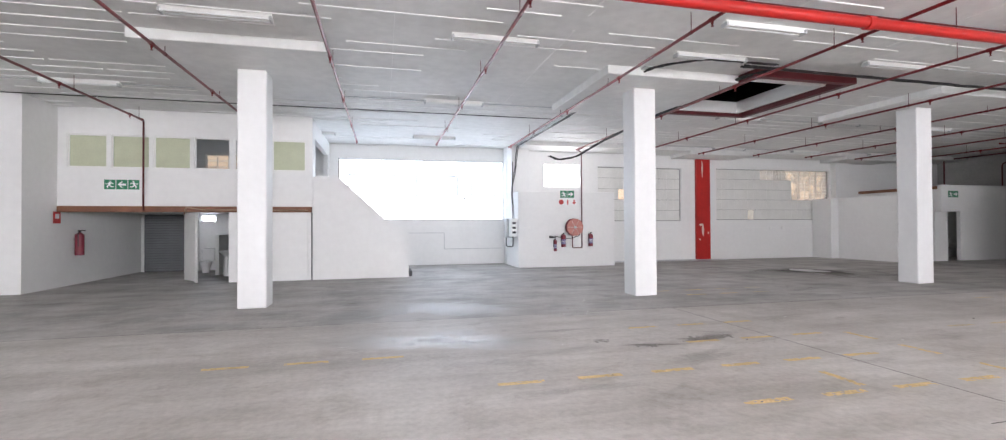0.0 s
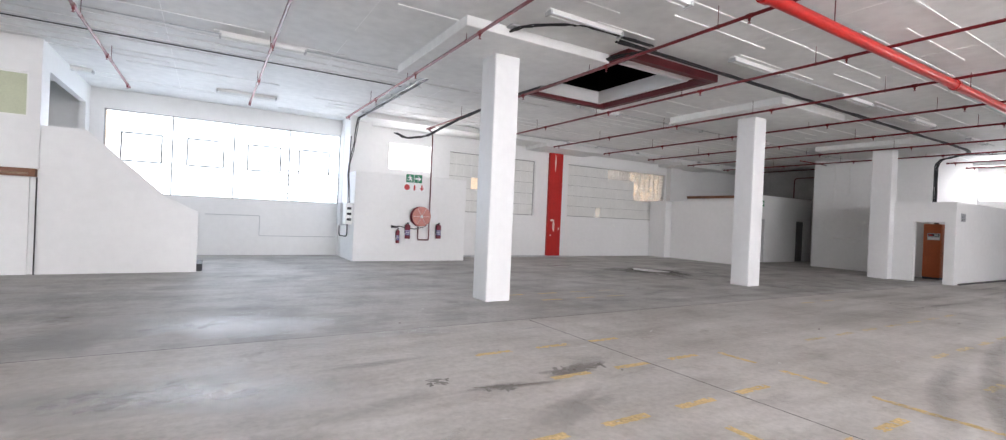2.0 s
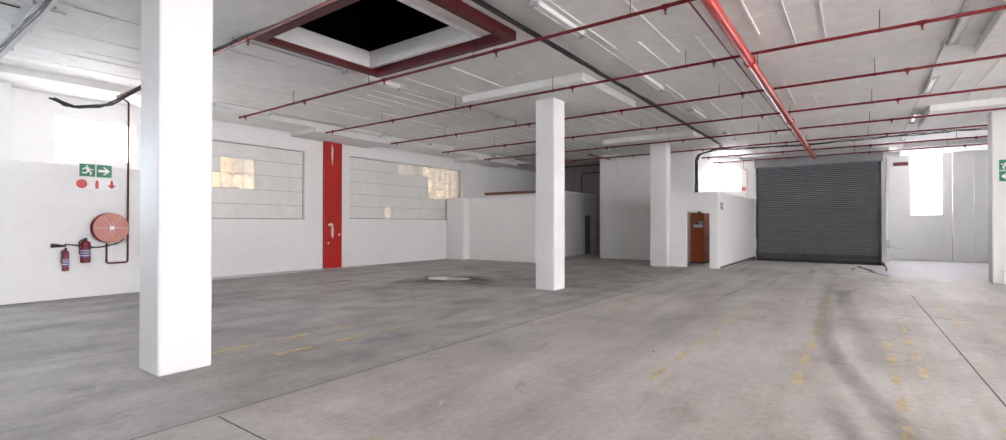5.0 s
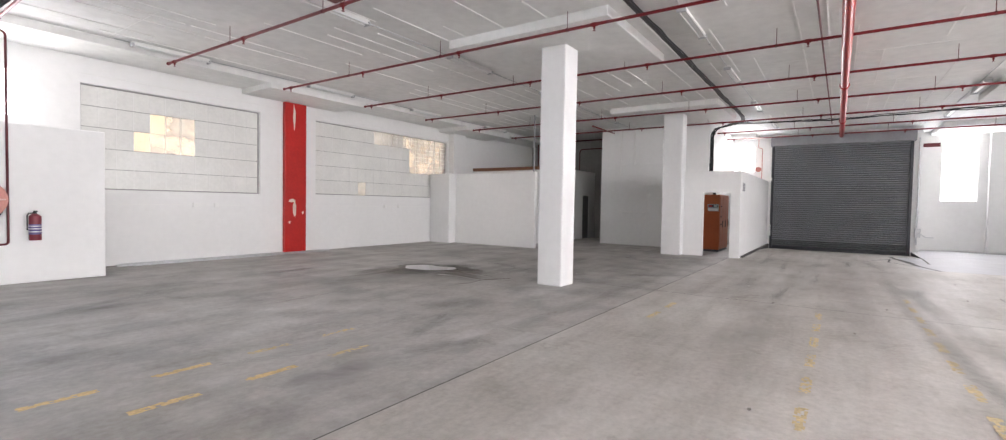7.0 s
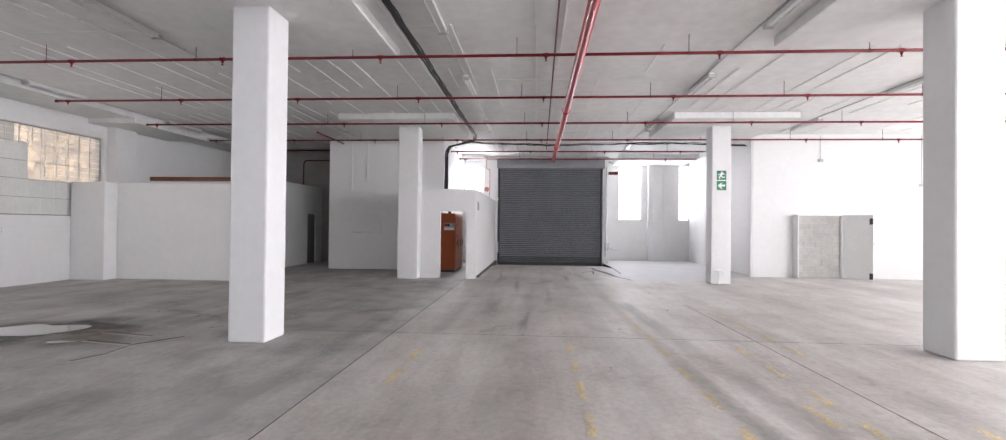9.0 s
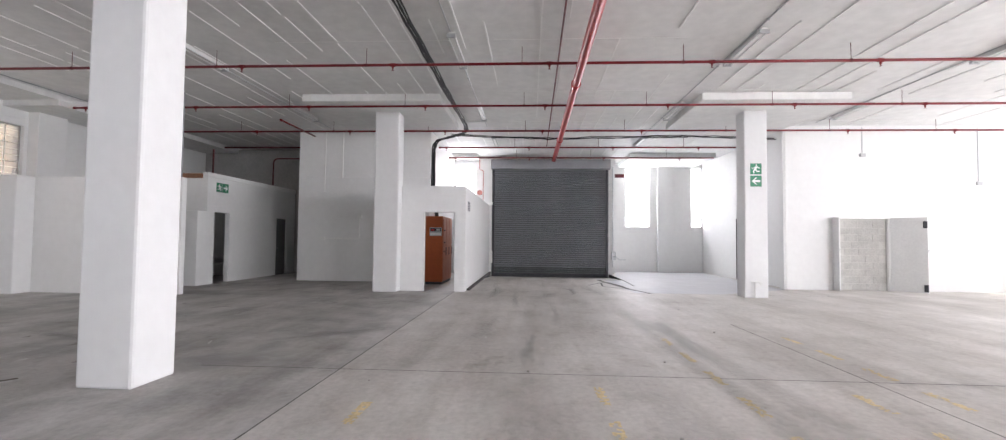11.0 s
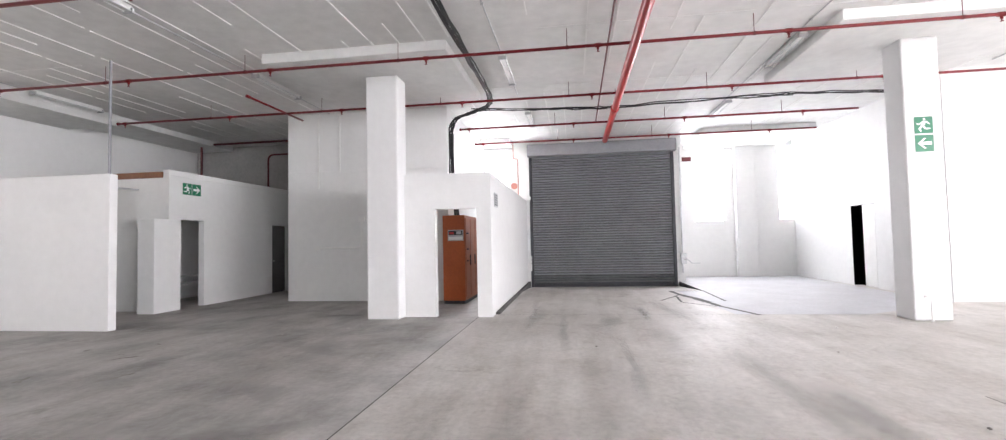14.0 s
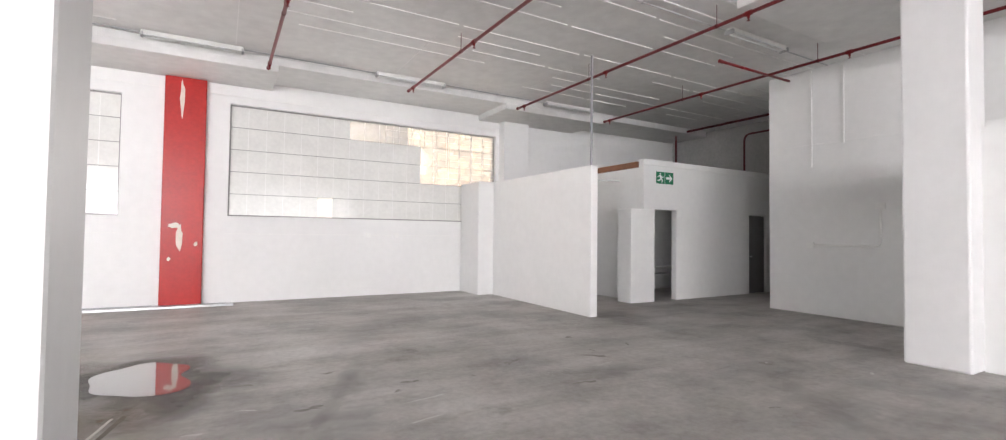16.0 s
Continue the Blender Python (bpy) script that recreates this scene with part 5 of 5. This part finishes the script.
def tyre_band(run, wide, strength, z=0.0045):
    """A rubbed tyre mark that thins out towards its edges and ends."""
    pts = rounded([(x, y, 0) for x, y in run], 1.2, 8)
    line = []
    for a, b in zip(pts, pts[1:]):
        m = max(1, int((b - a).length / 0.12))
        line += [a.lerp(b, i / m) for i in range(m)]
    n, m = len(line), 8
    bm = bmesh.new()
    wear = bm.verts.layers.float.new("wear")
    rows = []
    for i, p in enumerate(line):
        d = (line[min(i + 1, n - 1)] - line[max(i - 1, 0)]).normalized()
        s = Vector((-d.y, d.x, 0)) * wide
        row = []
        for j in range(m + 1):
            v = bm.verts.new(p + s * (j / m - 0.5) + Vector((0, 0, z)))
            v[wear] = strength * (1 - (2 * j / m - 1) ** 2) * min(1.0, min(i, n - 1 - i) / 8) * rnd.uniform(0.75, 1.1)
            row.append(v)
        rows.append(row)
    for u, v in zip(rows, rows[1:]):
        for j in range(m):
            bm.faces.new((u[j], v[j], v[j + 1], u[j + 1]))
    part("mark", bm, TYRE, tracks)


tyre_band(((5.4, 2.75), (6.6, 3.28), (8.4, 3.9), (10.0, 4.32), (11.7, 4.64), (14.0, 4.78)), 0.30, 0.55)
tyre_band(((6.1, 3.5), (7.05, 3.9), (8.0, 4.26), (9.0, 4.45), (10.2, 4.6)), 0.28, 0.45, 0.0048)
tyre_band(((13.0, 4.72), (16.5, 4.86), (19.8, 4.9)), 0.36, 0.32, 0.0051)
tyre_band(((10.4, 4.1), (12.4, 4.18), (14.8, 4.44), (19.0, 4.6)), 0.42, 0.3, 0.0054)
tyre_band(((11.0, 6.9), (15.0, 6.75), (20.0, 6.5), (25.0, 6.3)), 0.7, 0.2, 0.0045)
tyre_band(((12.0, 5.4), (16.0, 5.5), (25.0, 5.6)), 0.5, 0.2, 0.0045)


def blot(cx, cy, rx, ry, z, m, name, parent, n=40, rough=0.35, seed=1, turn=0.0):
    rr = random.Random(seed)
    ph = [rr.random() * 6.28 for _ in range(5)]
    bm = bmesh.new()
    vs = []
    for k in range(n):
        a = 2 * math.pi * k / n
        s = 1 + rough * sum(math.sin((i + 2) * a + ph[i]) / (i + 2) for i in range(5))
        u, v = rx * s * math.cos(a), ry * s * math.sin(a)
        vs.append(bm.verts.new((cx + u * math.cos(turn) - v * math.sin(turn), cy + u * math.sin(turn) + v * math.cos(turn), z)))
    bm.faces.new(vs)
    part(name, bm, m, parent)


def soft_blot(cx, cy, rx, ry, strength, z, m, name, parent, seed=1, turn=0.0):
    """A round stain with an uneven outline, fading from its middle."""
    rr = random.Random(seed)
    ph = [rr.random() * 6.28 for _ in range(5)]
    bm = bmesh.new()
    wear = bm.verts.layers.float.new("wear")
    mid = bm.verts.new((cx, cy, z))
    mid[wear] = strength
    last = None
    for ring in range(1, 6):
        now = []
        for k in range(32):
            a = 2 * math.pi * k / 32
            f = ring / 5 * (1 + 0.5 * sum(math.sin((i + 2) * a + ph[i]) / (i + 2) for i in range(5)))
            u, v = rx * f * math.cos(a), ry * f * math.sin(a)
            p = bm.verts.new((cx + u * math.cos(turn) - v * math.sin(turn), cy + u * math.sin(turn) + v * math.cos(turn), z))
            p[wear] = strength * (1 - (ring / 5) ** 1.5)
            now.append(p)
        for k in range(32):
            q = (k + 1) % 32
            bm.faces.new((mid, now[k], now[q]) if last is None else (last[k], now[k], now[q], last[q]))
        last = now
    part(name, bm, m, parent)


puddle = thing("puddle", (14.4, 14.2, 0), "shallow puddle with damp stains on the concrete", "puddle", kind="structure")
DAMP = mat("damp_concrete", (0.17, 0.15, 0.13), 0.75, 0, 2.5, 0.25, 0.15, 20, 0.2)
soft_blot(13.75, 14.7, 1.0, 0.9, 0.9, 0.003, SOFT_BROWN, "brown_stain", puddle, 4)
soft_blot(14.5, 13.1, 0.7, 0.9, 1.0, 0.0034, SOFT_BROWN, "brown_stain", puddle, 14)
soft_blot(14.6, 14.2, 0.95, 1.15, 1.9, 0.0038, SOFT_DARK, "damp_stain", puddle, 3)
soft_blot(15.0, 13.45, 0.4, 0.5, 1.5, 0.0042, SOFT_DARK, "damp_stain", puddle, 6)
blot(14.6, 14.26, 0.46, 0.62, 0.008, WATER, "water", puddle, 60, 0.25, 5)
for a, c, w in (((13.1, 12.12), (13.45, 12.0), 0.05), ((13.42, 11.97), (13.95, 12.03), 0.07), ((13.95, 12.03), (14.45, 11.7), 0.08), ((13.95, 12.1), (14.1, 12.9), 0.05), ((14.45, 12.2), (14.62, 13.1), 0.04)):
    part("damp_line", strip(*a, *c, w, 0.0055), DAMP, puddle)
    part("salt_line", strip(a[0] - 0.08, a[1] - 0.03, c[0] - 0.08, c[1] - 0.03, w * 0.7, 0.006), PALE, puddle)
blot(13.95, 13.15, 0.08, 0.16, 0.006, WATER, "water", puddle, 24, 0.4, 17)
wear = thing("floor_wear", (3, 7, 0), "polished patches, dark scuffs and pale scrapes on the concrete", "floor wear", kind="structure")
wr = random.Random(21)
soft_blot(1.1, 9.9, 1.9, 1.0, 1.1, 0.0025, SOFT_GLOSS, "polished_patch", wear, 11, 0.1)
soft_blot(0.9, 7.2, 1.6, 0.7, 1.2, 0.0025, SOFT_GLOSS, "polished_patch", wear, 12)
soft_blot(3.6, 8.6, 0.8, 0.3, 1.2, 0.0025, SOFT_GLOSS, "polished_patch", wear, 13)
soft_blot(4.68, 6.34, 0.5, 0.16, 1.1, 0.0026, SOFT_BROWN, "brown_stain", wear, 15, 0.05)
soft_blot(3.75, 6.2, 0.4, 0.1, 0.9, 0.0026, SOFT_BROWN, "brown_stain", wear, 16, -0.1)
for k in range(26):
    soft_blot(wr.uniform(15.3, 24.5), wr.uniform(9.3, 17.5), wr.uniform(0.3, 0.9), wr.uniform(0.15, 0.5), wr.uniform(0.25, 0.55), 0.0012 + 0.00005 * k, SOFT_DARK if k % 5 else SOFT_PALE, "cloudy_stain", wear, 300 + k, wr.uniform(-1.5, 1.5))
for k in range(16):
    soft_blot(wr.uniform(8.0, 14.0), wr.uniform(9.2, 16.5), wr.uniform(0.4, 1.4), wr.uniform(0.1, 0.35), wr.uniform(0.3, 0.55), 0.0024 + 0.00005 * k, SOFT_DARK if k % 4 else SOFT_PALE, "cloudy_stain", wear, 330 + k, wr.uniform(-0.4, 0.4))
for k in range(14):
    soft_blot(wr.uniform(1.0, 6.5), wr.uniform(4.5, 9.0), wr.uniform(0.3, 0.9), wr.uniform(0.06, 0.2), wr.uniform(0.2, 0.5), 0.0012 + 0.00005 * k, SOFT_DARK if k % 2 else SOFT_PALE, "cloudy_stain", wear, 360 + k, wr.uniform(-0.3, 0.5))
for k in range(12):
    soft_blot(wr.uniform(16.0, 25.0), wr.uniform(4.2, 8.0), wr.uniform(0.6, 2.0), wr.uniform(0.08, 0.25), wr.uniform(0.2, 0.45), 0.0012 + 0.00005 * k, SOFT_DARK if k % 3 else SOFT_PALE, "cloudy_stain", wear, 390 + k, wr.uniform(-0.1, 0.1))
for k in range(46):
    cx, cy = ((wr.gauss(4.75, 0.24), wr.gauss(6.36, 0.05)) if k < 13 else (wr.gauss(3.75, 0.2), wr.gauss(6.2, 0.05)) if k < 21 else (wr.gauss(3.15, 0.15), wr.gauss(6.55, 0.06))) if k < 26 else (wr.uniform(14, 21), wr.uniform(10.5, 14))
    blot(cx, cy, wr.uniform(0.02, 0.12), wr.uniform(0.01, 0.05), 0.0032 + 0.00004 * k, SCUFF, "scuff", wear, 18, 1.0, 100 + k, wr.uniform(-0.9, 0.9))
for k in range(14):
    cx, cy = (wr.uniform(2.5, 9), wr.uniform(4, 8)) if k < 7 else (wr.uniform(15, 20), wr.uniform(10, 13))
    blot(cx, cy, wr.uniform(0.05, 0.16), wr.uniform(0.008, 0.02), 0.0038, PALE, "scrape", wear, 16, 0.9, 200 + k, wr.uniform(-0.5, 0.5))
for k in range(22):
    cx, cy = wr.uniform(2, 22), wr.uniform(2, 12)
    r = wr.uniform(0.008, 0.022)
    bm = bmesh.new()
    bmesh.ops.create_icosphere(bm, subdivisions=1, radius=r, matrix=Matrix.Translation((cx, cy, r * 0.5)) @ Matrix.Diagonal((1.4, 1, 0.6, 1)))
    part("grit", bm, SCUFF if k % 3 else PALE, wear)
flap = thing("floor_plate", (29, 3.2, 0), "broken grey screed patch beside the ramp", "floor patch", kind="structure")
bm = bmesh.new()
f = bm.faces.new([bm.verts.new(p) for p in ((30.5, 3.42, 0.004), (27.6, 3.42, 0.004), (27.5, 4.1, 0.004), (26.0, 4.1, 0.004), (24.8, 3.97, 0.004), (23.3, 3.9, 0.004), (23.3, 1.6, 0.004), (24.9, -0.85, 0.004), (32.5, -1.05, 0.004), (32.5, 3.2, 0.004), (30.6, 3.2, 0.004))])
part("screed", bm, PLATE, flap)
crack = ((27.5, 4.3), (26.6, 4.22), (25.9, 4.05), (25.1, 3.94), (24.4, 3.86), (23.2, 3.5))
for k, (a, b) in enumerate(zip(crack, crack[1:])):
    part("edge_crack", strip(*a, *b, (0.14, 0.2, 0.22, 0.15, 0.1)[k], 0.006), JOINT, flap)
for a, b in (((27.5, 3.5), (27.45, 4.3)), ((26.6, 4.22), (25.4, 4.9)), ((27.6, 3.43), (25.3, 3.5)), ((26.2, 4.39), (25.1, 4.5)), ((25.1, 4.5), (24.4, 3.95))):
    part("edge_crack", strip(*a, *b, 0.06, 0.0065), JOINT, flap)
bm = bmesh.new()
f = bm.faces.new([bm.verts.new(p) for p in ((27.7, 3.424, 0.006), (30.55, 3.424, 0.006), (30.55, 3.424, -0.17), (27.7, 3.424, -0.004))])
g = bmesh.ops.extrude_face_region(bm, geom=[f])
bmesh.ops.translate(bm, verts=[v for v in g["geom"] if isinstance(v, bmesh.types.BMVert)], vec=(0, 0.012, 0))
part("ramp_cheek", bm, RUBBER, flap, "dark ramp edge")

# ---- blocks in the doorway, one by one ----
fill = thing("block_infill", (25.15, -3.1, 0), "rough grey cement blocks filling a doorway", "blockwork", kind="structure")
part("mortar", B(25.135, 25.25, -3.90, -2.39, 0, 2.14), MORTAR, fill)
bw, bh = 0.39, 0.19
me_block = mesh_of("block", box(bmesh.new(), 0, 0.06, -bw / 2, bw / 2, 0, bh, bevel=0.006), BLOCK)
for r in range(10):
    off = 0.2 if r % 2 else 0
    for k in range(5):
        yc = -3.7 + off + 0.41 * k - 0.2
        if yc - bw / 2 < -3.905 or yc + bw / 2 > -2.385:
            continue
        ob = new("block", me_block)
        ob.parent = fill
        ob.location = Vector((25.125 + rnd.uniform(-0.006, 0.006), yc, 0.01 + r * 0.208)) - Vector((25.15, -3.1, 0))
